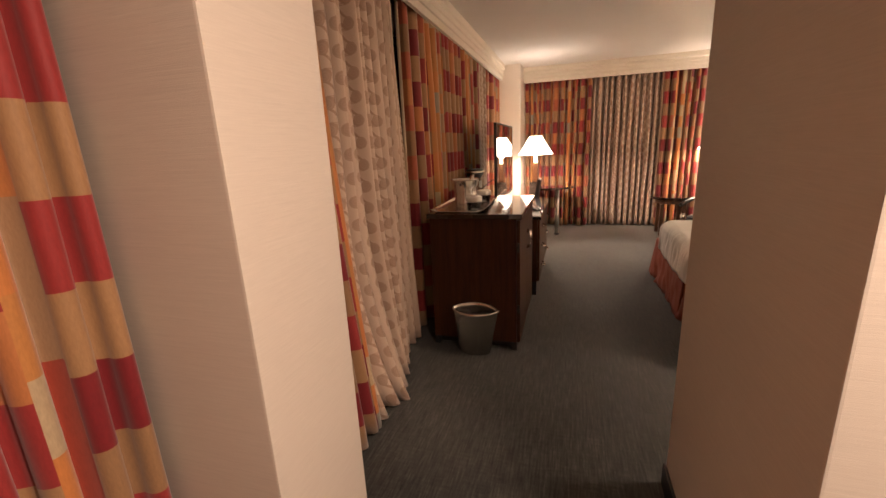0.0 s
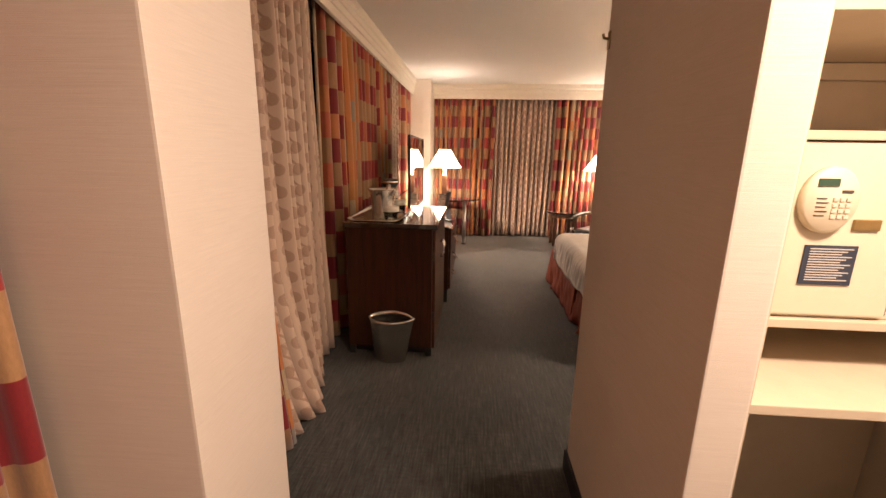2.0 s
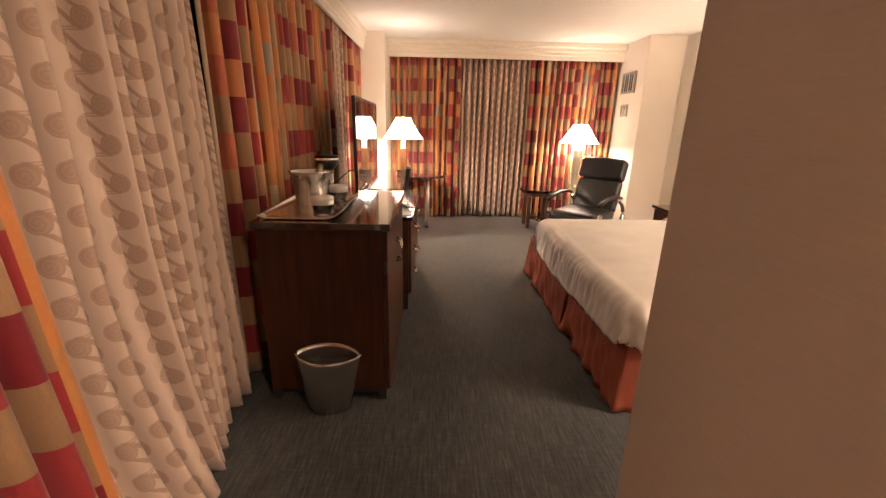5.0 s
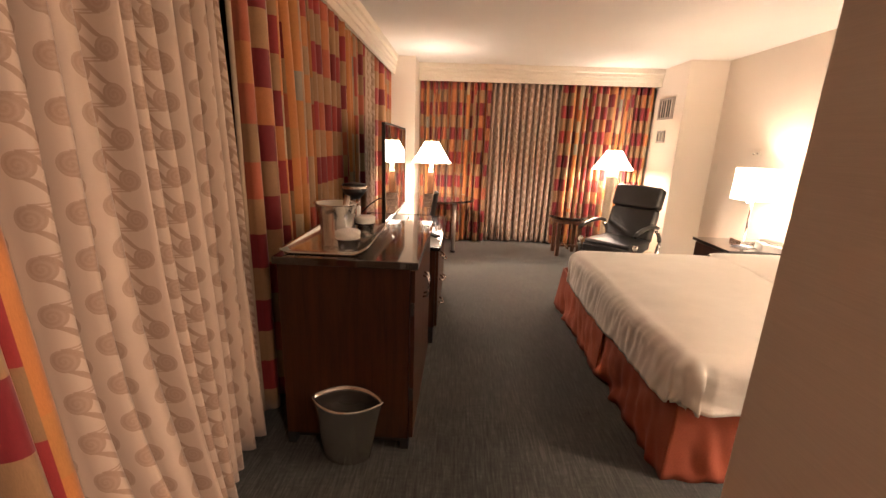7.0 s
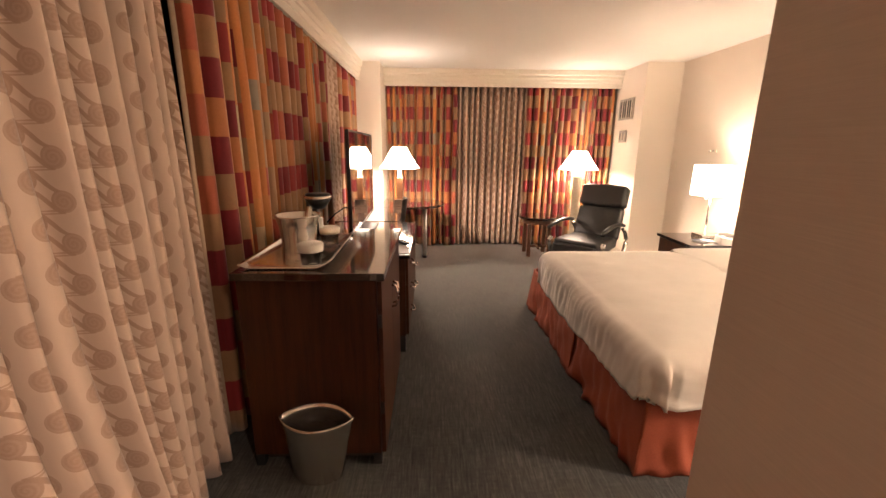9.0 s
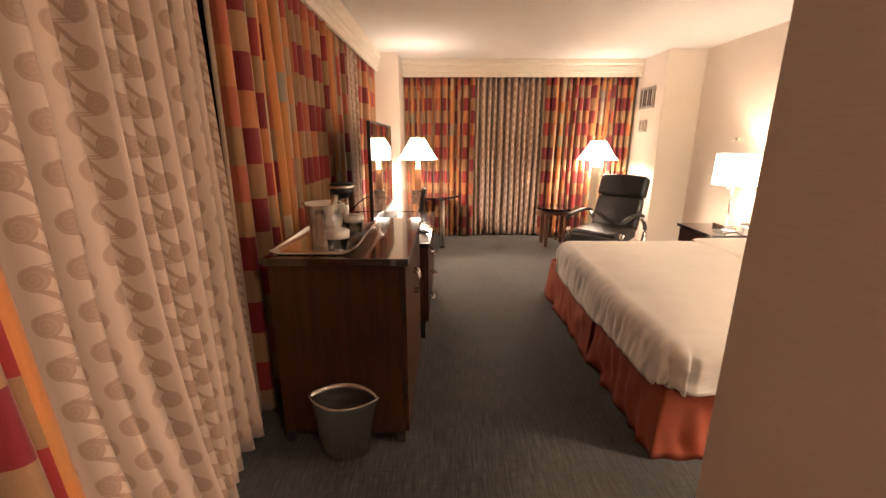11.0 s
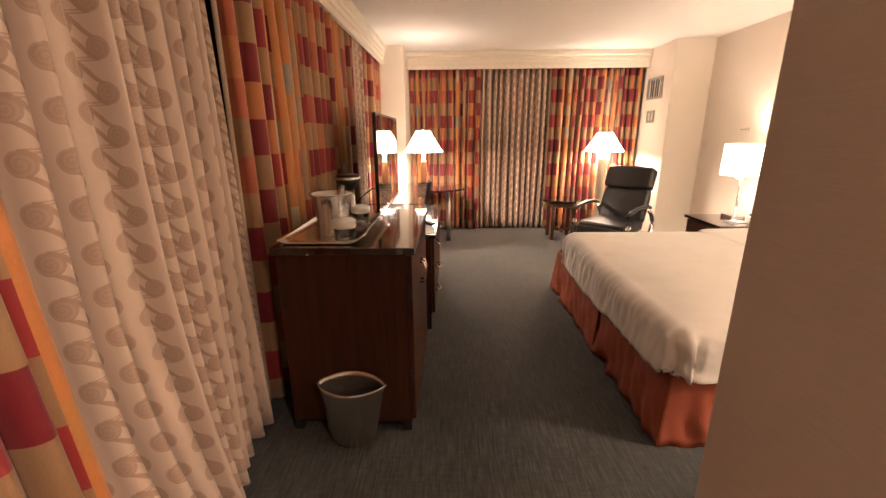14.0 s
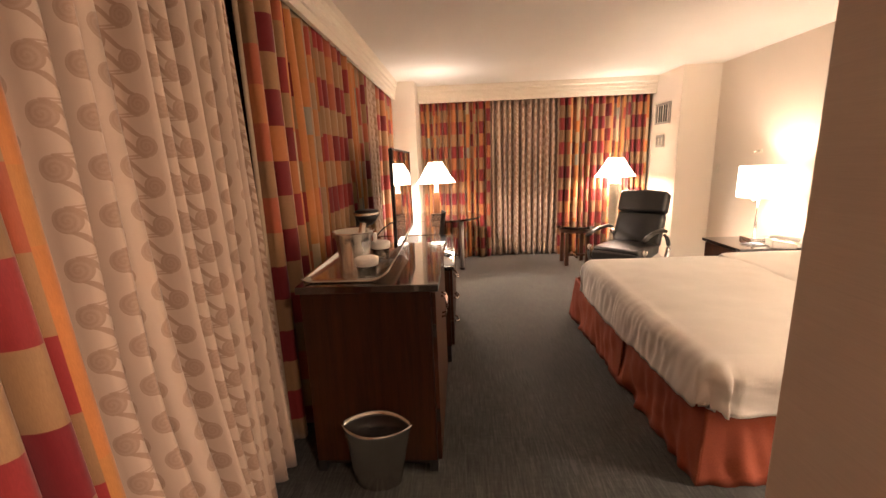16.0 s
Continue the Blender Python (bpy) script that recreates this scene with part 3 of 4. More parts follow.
def television():
    t = thing("television", pose(-0.775, 4.565, 0.745, 0, 0, 1.6), "large flat television with glossy black screen", "television")
    part("casing", boxes((-0.012, -0.685, 0.065, 0.004, 0.685, 0.83), bevel=0.004), M_BLACK, t)
    part("screen", boxes((0.005, -0.672, 0.085, 0.010, 0.672, 0.817), bevel=0), M_SCREEN, t, "glossy dark screen")
    part("bezel", boxes((0.0045, -0.685, 0.818, 0.014, 0.685, 0.832), (0.0045, -0.685, 0.066, 0.014, 0.685, 0.084), (0.0045, -0.687, 0.085, 0.014, -0.673, 0.817), (0.0045, 0.673, 0.085, 0.014, 0.687, 0.817), bevel=0.002), M_BLACK, t)
    part("back_box", boxes((-0.05, -0.35, 0.12, -0.0125, 0.40, 0.55), bevel=0.01), M_BLACK, t)
    part("neck", boxes((-0.05, -0.08, 0.012, -0.015, 0.08, 0.118), bevel=0.004), M_BLACK, t)
    part("foot", boxes((-0.12, -0.30, 0, 0.10, 0.30, 0.012), bevel=0.004), M_BLACK, t)


def desk():
    t = thing("desk", Matrix.Translation((-0.49, 6.40, 0)), "thin-topped peninsula desk with rounded end", "desk")
    arc = [(0.49 * math.cos(a), 0.46 * math.sin(a)) for a in [math.pi * (i / 20 - 0.5) for i in range(21)]]
    part("tabletop", prism([(-0.34, -0.46)] + arc + [(-0.34, 0.46)], 0.717, 0.745, 0.004), M_DESK, t, "polished brown top with rounded end")
    part("return_top", prism([(-0.64, -1.42), (-0.005, -1.42), (-0.005, -0.465), (-0.64, -0.465)], 0.717, 0.745, 0.004), M_DESK, t)
    leg = part("leg", lathe([(0.030, 0.03), (0.030, 0.712)], 20, at=(0.225, -0.036)), M_PALESTEEL, t, "round steel leg", True)
    part("foot", lathe([(0.034, 0), (0.034, 0.028)], 20, at=(0.225, -0.036)), M_BLACK, leg)
    part("panel", boxes((-0.62, -1.36, 0, -0.59, -0.50, 0.716), bevel=0.003), M_DARKWOOD, t)
    part("end_panel", boxes((-0.60, -1.40, 0, -0.15, -1.37, 0.716), bevel=0.003), M_DARKWOOD, t)


def task_chair():
    t = thing("desk_chair", pose(-0.72, 5.38, 0, 0, 0, 92), "black desk chair with chrome base at the desk", "chair")
    # faces local +y, the desk
    back = bmesh.new()
    n = 10
    rows = []
    for j in range(n + 1):
        f = j / n
        w = 0.20 * (1 - 0.25 * abs(f - 0.45) ** 1.5 * 2)
        rows.append([back.verts.new((w * (2 * i / 8 - 1), -0.24 - 0.05 * f + 0.05 * (2 * i / 8 - 1) ** 2, 0.56 + 0.365 * f)) for i in range(9)])
    for a, b in zip(rows, rows[1:]):
        for i in range(8):
            back.faces.new((a[i], a[i + 1], b[i + 1], b[i]))
    bmesh.ops.solidify(back, geom=back.faces[:], thickness=0.04)
    part("backrest", back, M_LEATHER, t, "", True)
    part("seat", cushion(-0.23, -0.22, 0.42, 0.23, 0.23, 0.50, 0.03), M_LEATHER, t, "", True)
    part("column", lathe([(0.025, 0.09), (0.025, 0.415)], 16), M_CHROME, t, "", True)
    part("back_bar", tube([(0, -0.10, 0.42), (0, -0.23, 0.45), (0, -0.275, 0.60)], 0.015), M_BLACK, t, "", True)
    for i in range(5):
        a = radians(72 * i + 20)
        arm = part("base_leg", tube([(0.02 * math.cos(a), 0.02 * math.sin(a), 0.10), (0.25 * math.cos(a), 0.25 * math.sin(a), 0.07)], 0.016), M_CHROME, t, "chrome leg", True)
        part("caster", lathe([(0.018, 0), (0.026, 0.01), (0.026, 0.035), (0.018, 0.05)], 12, at=(0.25 * math.cos(a), 0.25 * math.sin(a))), M_BLACK, arm)


dresser()
console()
television()
desk()
task_chair()


# ---------- lamps ----------
def cone_shade(r0, r1, z0, z1):
    prof = [(r0 + (r1 - r0) * (i / 8) ** 0.9, z0 + (z1 - z0) * i / 8) for i in range(9)]
    return lathe(prof + [(r - 0.004, z) for r, z in prof[::-1]], 40, cap=False)


def desk_lamp():
    t = thing("table_lamp", Matrix.Translation((*DESK_LAMP, 0.745)), "lit table lamp with walnut body and cream shade on the desk", "lamp")
    part("base", boxes((-0.085, -0.05, 0, 0.085, 0.05, 0.02), (-0.075, -0.045, 0.022, 0.075, 0.045, 0.085), bevel=0.004), M_CHROME, t, "chrome and acrylic base")
    part("body", boxes((-0.038, -0.03, 0.087, 0.038, 0.03, 0.345), bevel=0.005), M_LAMPWOOD, t, "walnut body")
    part("neck", lathe([(0.030, 0.346), (0.030, 0.36), (0.022, 0.37), (0.022, 0.46), (0.012, 0.47), (0.012, 0.52)], 20), M_COLUMN, t, "", True)
    part("shade", cone_shade(0.245, 0.085, 0.465, 0.715), M_SHADE, t, "lit cream coolie shade", True)
    part("harp", tube([(0, 0, 0.52), (0.05, 0, 0.58), (0.04, 0, 0.68), (0, 0, 0.712), (-0.04, 0, 0.68), (-0.05, 0, 0.58), (0, 0, 0.52)], 0.003), M_BRASS, t, "", True)
    part("finial", lathe([(0.004, 0.712), (0.010, 0.725), (0.004, 0.745)], 12), M_BRASS, t, "", True)


def floor_lamp():
    t = thing("floor_lamp", Matrix.Translation((*FLOOR_LAMP, 0)), "lit floor lamp with cream column behind the armchair", "lamp")
    part("base", lathe([(0.15, 0), (0.15, 0.02), (0.11, 0.04), (0.09, 0.06)], 32), M_COLUMN, t, "", True)
    part("column", lathe([(0.075, 0.06), (0.075, 0.12), (0.06, 0.14), (0.066, 1.06), (0.078, 1.07), (0.078, 1.09), (0.05, 1.10), (0.05, 1.115), (0.062, 1.12), (0.062, 1.135), (0.025, 1.145), (0.02, 1.22)], 28), M_COLUMN, t, "cream fluted column", True)
    part("shade", cone_shade(0.27, 0.10, 1.175, 1.425), M_SHADE, t, "lit cream coolie shade", True)
    part("finial", lathe([(0.004, 1.415), (0.010, 1.43), (0.004, 1.45)], 12), M_BRASS, t, "", True)


def bedside_lamp(x, y, label):
    t = thing("bedside_lamp", Matrix.Translation((x, y, 0.586)), label, "lamp", "bedside lamps")
    part("base", boxes((-0.085, -0.085, 0, 0.085, 0.085, 0.035), bevel=0.005), M_CHROME, t, "square chrome base")
    part("rod", lathe([(0.011, 0.037), (0.011, 0.50)], 12), M_STEEL, t, "slim chrome stem", True)
    prof = [(0.188, 0.43), (0.184, 0.725), (0.180, 0.725), (0.184, 0.43)]
    part("shade", lathe(prof, 44, cap=False), M_DRUM, t, "lit white drum shade", True)
    part("switch", lathe([(0.012, 0.385), (0.014, 0.395), (0.010, 0.41)], 12, at=(-0.045, 0.0)), M_CHROME, t, "", True)


desk_lamp()
floor_lamp()
bedside_lamp(*BED_LAMP, "lit bedside lamp with white drum shade on nightstand")
# Assumed near-side twin, out of view behind the partition, added for its light.
bedside_lamp(2.62, 2.05, "lit bedside lamp with white drum shade on nightstand")


def nightstand(y, label):
    t = thing("nightstand", Matrix.Translation((2.60, y, 0)), label, "nightstand", "nightstands")
    part("body", boxes((-0.305, -0.27, 0.06, 0.32, 0.27, 0.555), bevel=0.003), M_DARKWOOD, t)
    part("top", boxes((-0.34, -0.30, 0.557, 0.322, 0.30, 0.586), bevel=0.004), M_TOP, t, "polished dark top")
    part("plinth", boxes((-0.27, -0.25, 0, 0.31, 0.25, 0.058), bevel=0.002), M_BASE, t)
    for z0, z1 in ((0.075, 0.305), (0.311, 0.545)):
        d = part("drawer", boxes((-0.325, -0.262, z0, -0.307, 0.262, z1), bevel=0.002), M_DARKWOOD, t)
        z = (z0 + z1) / 2
        part("handle", tube([(-0.325, -0.05, z), (-0.35, -0.045, z), (-0.358, 0, z), (-0.35, 0.045, z), (-0.325, 0.05, z)], 0.006), M_CHROME, d, "chrome handle", True)


nightstand(4.93, "dark cherry nightstand beside the bed")
# Unseen near-side nightstand, added to carry the assumed lamp.
nightstand(2.05, "dark cherry nightstand beside the bed")


# ---------- bed ----------
def bed():
    t = thing("bed", Matrix.Translation((1.85, 3.59, 0)), "king bed with rust pleated bed skirt", "bed")
    # local x -1.08 .. 1.07, y -1.07 .. 1.07
    part("mattress", boxes((-0.97, -0.97, 0.30, 1.0, 0.72, 0.555), bevel=0.05, seg=4), M_DUVET, t, "white mattress")
    part("box_spring", boxes((-1.02, -1.01, 0.03, 1.07, 0.97, 0.298), bevel=0.01), M_SKIRT, t)

    def skirt(p0, p1, seed, corner=True):
        bm = bmesh.new()
        p0, p1 = Vector(p0), Vector(p1)
        d = (p1 - p0).normalized()
        out = Vector((d.y, -d.x, 0))
        n = 72
        rows = []
        for j in range(11):
            f = j / 10
            line = []
            for i in range(n + 1):
                g = i / n
                calm = min(1.0, 6 * g, 6 * (1 - g))
                flare = -0.030 + 0.044 * f
                fold = noise.noise(Vector((g * 6.0 + f * 1.1, seed, f * 0.8))) * 0.034 + noise.noise(Vector((g * 17 - f * 2.5, seed + 3, f * 2))) * 0.026 + noise.noise(Vector((g * 7 + f * 4.5, seed + 7, f))) * 0.022
                p = p0 + (p1 - p0) * g + d * (flare * (2 * g - 1) if corner else 0.0) + out * (flare + f * calm * fold)
                line.append(bm.verts.new(p + Vector((0, 0, 0.37 * (1 - f) + 0.004))))
            rows.append(line)
        for a, b in zip(rows, rows[1:]):
            for i in range(n):
                bm.faces.new((a[i], a[i + 1], b[i + 1], b[i]))
        bmesh.ops.recalc_face_normals(bm, faces=bm.faces[:])
        bmesh.ops.solidify(bm, geom=bm.faces[:], thickness=0.004)
        part("skirt_panel", bm, M_SKIRT, t, "rust fabric skirt panel", True)

    x0, x1, y0, y1 = -1.08, 1.07, -1.07, 1.03
    skirt((x0, -0.07, 0), (x0, y0, 0), 1.0)
    skirt((x0 - 0.016, y1, 0), (x0 - 0.016, -0.19, 0), 4.0)
    skirt((x0, y0, 0), (-0.02, y0, 0), 2.0)
    skirt((0.0, y0, 0), (x1, y0, 0), 3.0)
    skirt((x1, y1, 0), (0.0, y1, 0), 5.0)
    skirt((-0.02, y1, 0), (x0, y1, 0), 6.0)


def duvet():
    """Cloth draped over the mattress: flat on top, round at the edge, hanging a little way down."""
    x0, x1, y0, y1, top = 0.84, 2.86, 2.575, 4.33, 0.632
    drop, rad = 0.31, 0.085
    bm = bmesh.new()
    nx, ny, nd = 90, 180, 18
    us = [x0 - drop * (nd - i) / nd for i in range(nd)] + [x0 + (x1 - x0) * i / nx for i in range(nx + 1)]
    vs = [y0 - drop * (nd - i) / nd for i in range(nd)] + [y0 + (y1 - y0) * i / ny for i in range(ny + 1)] + [y1 + drop * (i + 1) / nd for i in range(nd)]
    grid = []
    for u in us:
        line = []
        for v in vs:
            dx, dy = max(0.0, x0 - u), max(0.0, y0 - v, v - y1)
            hang = 0.92 if v < y0 else 0.95 + 0.18 * min(1.0, (v - y0) / 0.9)
            hang -= 0.10 * min(1.0, 2.0 * min(dx, dy) / 0.2)
            r = min(math.hypot(dx, dy), drop) * hang
            h = math.hypot(dx, dy) or 1.0
            ox, oy = dx / h, dy / h * (-1 if v < y0 else 1)
            arc = rad * 1.5708
            if r < arc:
                out, down = rad * math.sin(r / rad), rad * (1 - math.cos(r / rad))
            else:
                out, down = rad, rad + (r - arc)
            cx, cy = min(max(u, x0), x1), min(max(v, y0), y1)
            wr = noise.noise(Vector((u * 2.1, v * 2.1, 1.0))) * 0.014 + noise.noise(Vector((u * 6, v * 6, 4.0))) * 0.004
            edge = min(1.0, r / 0.15)
            s = (u if dy > dx else v) * 17 + 2.0 * noise.noise(Vector((u * 3, v * 3, 9)))
            out += edge * (0.010 + 0.005 * math.sin(s) + 0.006 * max(0.0, noise.noise(Vector((u * 4, v * 26 + u * 8, 5)))) + 0.014 * noise.noise(Vector((u * 3.5, v * 3.5, 2))) + 0.011 * noise.noise(Vector((u * 7, v * 19 + u * 6, 8))))
            if v < y0:
                out -= edge * (0.034 * math.exp(-((u - x0 - 0.035 + 0.1 * r) / 0.014) ** 2) - 0.018 * math.exp(-((u - x0 - 0.005 + 0.1 * r) / 0.025) ** 2))
            if dx > 0 and dy > 0:
                out += 0.012 * math.sin(math.atan2(dy, dx) * 6) * edge
            z = top - down + wr * (1 - 0.5 * edge) + (0.005 * math.sin(s * 0.37) if r >= drop * hang * 0.99 else 0)
            z -= 0.03 * max(0.0, 1 - min(u - x0, v - y0, y1 - v) / 0.28) ** 2 if r == 0 else 0.03
            line.append(bm.verts.new((cx - ox * out + 0.025 * (cy - y0) / (y1 - y0) * (x1 - cx) / (x1 - x0), cy + oy * out, z)))
        grid.append(line)
    for a, b in zip(grid, grid[1:]):
        for i in range(len(vs) - 1):
            bm.faces.new((a[i], b[i], b[i + 1], a[i + 1]))
    bmesh.ops.remove_doubles(bm, verts=bm.verts[:], dist=0.0005)
    bmesh.ops.recalc_face_normals(bm, faces=bm.faces[:])
    ob = obj("duvet", bm, M_DUVET, True)
    s = ob.modifiers.new("thickness", "SOLIDIFY")
    s.thickness, s.offset = 0.012, -1
    tagged(ob, "smooth white duvet tucked over the bed", "bedding")
    fold = bmesh.new()
    rows = []
    for i in range(40):
        v = 2.52 + 1.88 * i / 39
        sag = -0.20 * max(0, (2.60 - v) / 0.08) ** 1.2 - 0.20 * max(0, (v - 4.33) / 0.08) ** 1.2
        rows.append([fold.verts.new((x, v, zz + sag + 0.004 * noise.noise(Vector((x * 4, v * 4, 6))))) for x, zz in ((1.88, 0.625), (1.90, 0.634), (1.94, 0.639), (2.3, 0.643), (2.86, 0.642))])
    for a, b in zip(rows, rows[1:]):
        for i in range(4):
            fold.faces.new((a[i], a[i + 1], b[i + 1], b[i]))
    bmesh.ops.recalc_face_normals(fold, faces=fold.faces[:])
    obj("sheet_fold", fold, M_DUVET, True, ob)


bed()
duvet()


# ---------- armchair, side table ----------
def armchair():
    t = thing("recliner", pose(1.78, 5.90, 0, 0, 0, -45), "black leather recliner with chrome loop arms", "armchair")
    # faces local -y; width along x
    part("seat", cushion(-0.27, -0.38, 0.26, 0.27, 0.24, 0.40, 0.045, 0.02, 1), M_LEATHER, t, "padded leather seat", True)

    def tilted(bm, angle, pivot):
        bmesh.ops.rotate(bm, verts=bm.verts[:], cent=pivot, matrix=Matrix.Rotation(radians(angle), 3, "X"))
        return bm
    pv = (0, 0.20, 0.38)
    part("backrest", tilted(cushion(-0.27, 0.14, 0.36, 0.27, 0.26, 0.755, 0.045, 0.02, 2), -20, pv), M_LEATHER, t, "padded leather back", True)
    part("headrest", tilted(cushion(-0.28, 0.10, 0.765, 0.28, 0.26, 1.025, 0.05, 0.02, 3), -20, pv), M_LEATHER, t, "padded leather headrest", True)
    part("back_shell", tilted(boxes((-0.255, 0.25, 0.32, 0.255, 0.285, 0.99), bevel=0.012), -20, pv), M_LEATHER, t)
    part("footrest", cushion(-0.26, -0.42, 0.08, 0.26, -0.35, 0.35, 0.03, 0.01, 4), M_LEATHER, t, "folded leather footrest", True)
    part("base", boxes((-0.20, -0.22, 0.05, 0.20, 0.20, 0.262), bevel=0.01), M_BLACK, t)
    part("base_plate", lathe([(0.26, 0.0), (0.26, 0.02), (0.20, 0.045)], 28), M_BLACK, t)
    for s in (-1, 1):
        x = s * 0.33
        loop = []
        for i in range(25):
            a = radians(-200 + 250 * i / 24)
            loop.append((x, 0.0 + 0.36 * math.cos(a), 0.33 + 0.225 * math.sin(a)))
        arm = part("arm_loop", tube(loop, 0.018, 10, 1.6), M_CHROME, t, "bent chrome arm", True)
        pad = [(x, -0.40, 0.52), (x, -0.30, 0.555), (x, -0.15, 0.578), (x, 0.0, 0.582), (x, 0.13, 0.575), (x, 0.22, 0.55)]
        part("arm_pad", tube(pad, 0.022, 10, 1.3), M_LEATHER, arm, "black padded armrest", True)
        part("bracket", boxes((x - 0.012 if s < 0 else x - 0.07, -0.02, 0.20, x + 0.07 if s < 0 else x + 0.012, 0.05, 0.24), bevel=0.003), M_CHROME, t)


def side_table():
    t = thing("side_table", Matrix.Translation((1.30, 6.56, 0)), "small round dark wood side table beside the recliner", "side table")
    part("tabletop", lathe([(0.255, 0.515), (0.262, 0.522), (0.262, 0.542), (0.255, 0.55)], 40), M_TOP, t, "polished round top")
    part("apron", lathe([(0.21, 0.455), (0.21, 0.513)], 36), M_TABLEWOOD, t)
    for i in range(4):
        a = radians(45 + 90 * i)
        part("leg", boxes((0.195 * math.cos(a) - 0.024, 0.195 * math.sin(a) - 0.024, 0, 0.195 * math.cos(a) + 0.024, 0.195 * math.sin(a) + 0.024, 0.454), bevel=0.004), M_TABLEWOOD, t)
    part("stretcher", boxes((-0.15, -0.012, 0.10, 0.15, 0.012, 0.13), (-0.012, -0.15, 0.102, 0.012, 0.15, 0.132), bevel=0.002), M_TABLEWOOD, t)


armchair()
side_table()


# ---------- bin ----------
def bin_shape():
    t = thing("waste_bin", pose(-0.665, 2.505, 0, 0, 0, -3), "brushed steel oval waste bin beside the dresser", "waste bin")

    def ring(w, d, z, lift):
        pts = []
        for i in range(48):
            a = 6.28318 * i / 48
            c, sn = math.cos(a), math.sin(a)
            x = w * (0.55 * c + 0.45 * (1 - 2 * abs((i / 24 + 0.0) % 2 - (0 if i <= 24 else 2)) if i <= 24 else 2 * (i - 24) / 24 - 1))
            y = math.copysign(d * max(0.0, 1 - (x / w) ** 2) ** 0.82, sn)
            low = 1 - min(1.0, z / 0.34)
            pts.append((x - 0.020 * low, y + 0.028 * low, z + lift * (0.5 - 0.5 * y / d)))
        return pts
    bm = bmesh.new()
    prof = [(0.106, 0.055, 0.0, 0), (0.110, 0.06, 0.006, 0), (0.134, 0.070, 0.17, -0.002), (0.158, 0.080, 0.322, -0.022), (0.164, 0.083, 0.345, -0.024), (0.160, 0.080, 0.347, -0.024), (0.152, 0.075, 0.325, -0.022), (0.129, 0.064, 0.17, -0.002), (0.103, 0.05, 0.012, 0)]
    rings = [[bm.verts.new(p) for p in ring(*q)] for q in prof]
    for a, b in zip(rings, rings[1:]):
        for i in range(48):
            bm.faces.new((a[i], a[(i + 1) % 48], b[(i + 1) % 48], b[i]))
    bm.faces.new(rings[0][::-1])
    bm.faces.new(rings[-1])
    bmesh.ops.recalc_face_normals(bm, faces=bm.faces[:])
    part("body", bm, M_STEEL, t, "", True)
    lid = bmesh.new()
    o = [lid.verts.new(p) for p in ring(0.153, 0.075, 0.322, -0.022)]
    n = [lid.verts.new((0.045 * math.cos(6.28318 * i / 48), 0.022 * math.sin(6.28318 * i / 48) + 0.01, 0.310)) for i in range(48)]
    low = [lid.verts.new((0.04 * math.cos(6.28318 * i / 48), 0.019 * math.sin(6.28318 * i / 48) + 0.01, 0.285)) for i in range(48)]
    for a, b in ((o, n), (n, low)):
        for i in range(48):
            lid.faces.new((a[i], a[(i + 1) % 48], b[(i + 1) % 48], b[i]))
    lid.faces.new(low)
    bmesh.ops.recalc_face_normals(lid, faces=lid.faces[:])
    part("lid", lid, M_FRAME, t, "recessed dark lid with finger hole", True)
    # Dark disc painted in for the shade down the finger hole.
    part("hole", lathe([(0.9, 0.288), (0.9, 0.296)], 24, 0.043, 0.021, True, (0, 0.01)), M_SLOT, t)


bin_shape()


# ---------- things on the dresser ----------
def tray():
    t = thing("serving_tray", Matrix.Translation((-0.788, 2.992, 0.953)), "polished metal tray with upturned curved sides on the dresser", "tray")
    bm = bmesh.new()
    n, m = 40, 12
    rows = []
    for i in range(n + 1):
        a = 2 * i / n - 1
        x = 0.20 * a
        rim = 0.58 if a > 0 else 0.74
        lift = (0.055 if a > 0 else 0.022) * max(0.0, (abs(a) - rim) / (1 - rim)) ** 1.8
        rows.append([bm.verts.new((x, (2 * j / m - 1) * 0.36, 0.004 + lift * (1 + 0.25 * (2 * j / m - 1)))) for j in range(m + 1)])
    for a, b in zip(rows, rows[1:]):
        for j in range(m):
            bm.faces.new((a[j], b[j], b[j + 1], a[j + 1]))
    bmesh.ops.recalc_face_normals(bm, faces=bm.faces[:])
    bmesh.ops.solidify(bm, geom=bm.faces[:], thickness=0.004)
    part("dish", bm, M_CHROME, t, "", True)


def ice_bucket():
    t = thing("ice_bucket", Matrix.Translation((-0.784, 2.83, 0.9595)) @ Matrix.Diagonal((0.945, 0.945, 1.07, 1.0)), "brushed steel ice bucket with flared rim", "ice bucket")
    prof = [(0.078, 0), (0.084, 0.004), (0.081, 0.04), (0.083, 0.09), (0.090, 0.14), (0.104, 0.178), (0.111, 0.184), (0.110, 0.188), (0.100, 0.184), (0.086, 0.14), (0.079, 0.09), (0.076, 0.02)]
    part("bucket", lathe(prof, 44), M_STEEL, t, "", True)
    part("scoop", tube([(0.02, 0.03, 0.12), (0.03, 0.07, 0.17), (0.03, 0.095, 0.205)], 0.010, 10, 1.8), M_STEEL, t, "steel scoop handle", True)
    part("tag", prism([(0.104, -0.02), (0.120, -0.015), (0.118, 0.02), (0.106, 0.015)], 0.13, 0.175, 0.004), M_PAPER, t, "white paper tag")


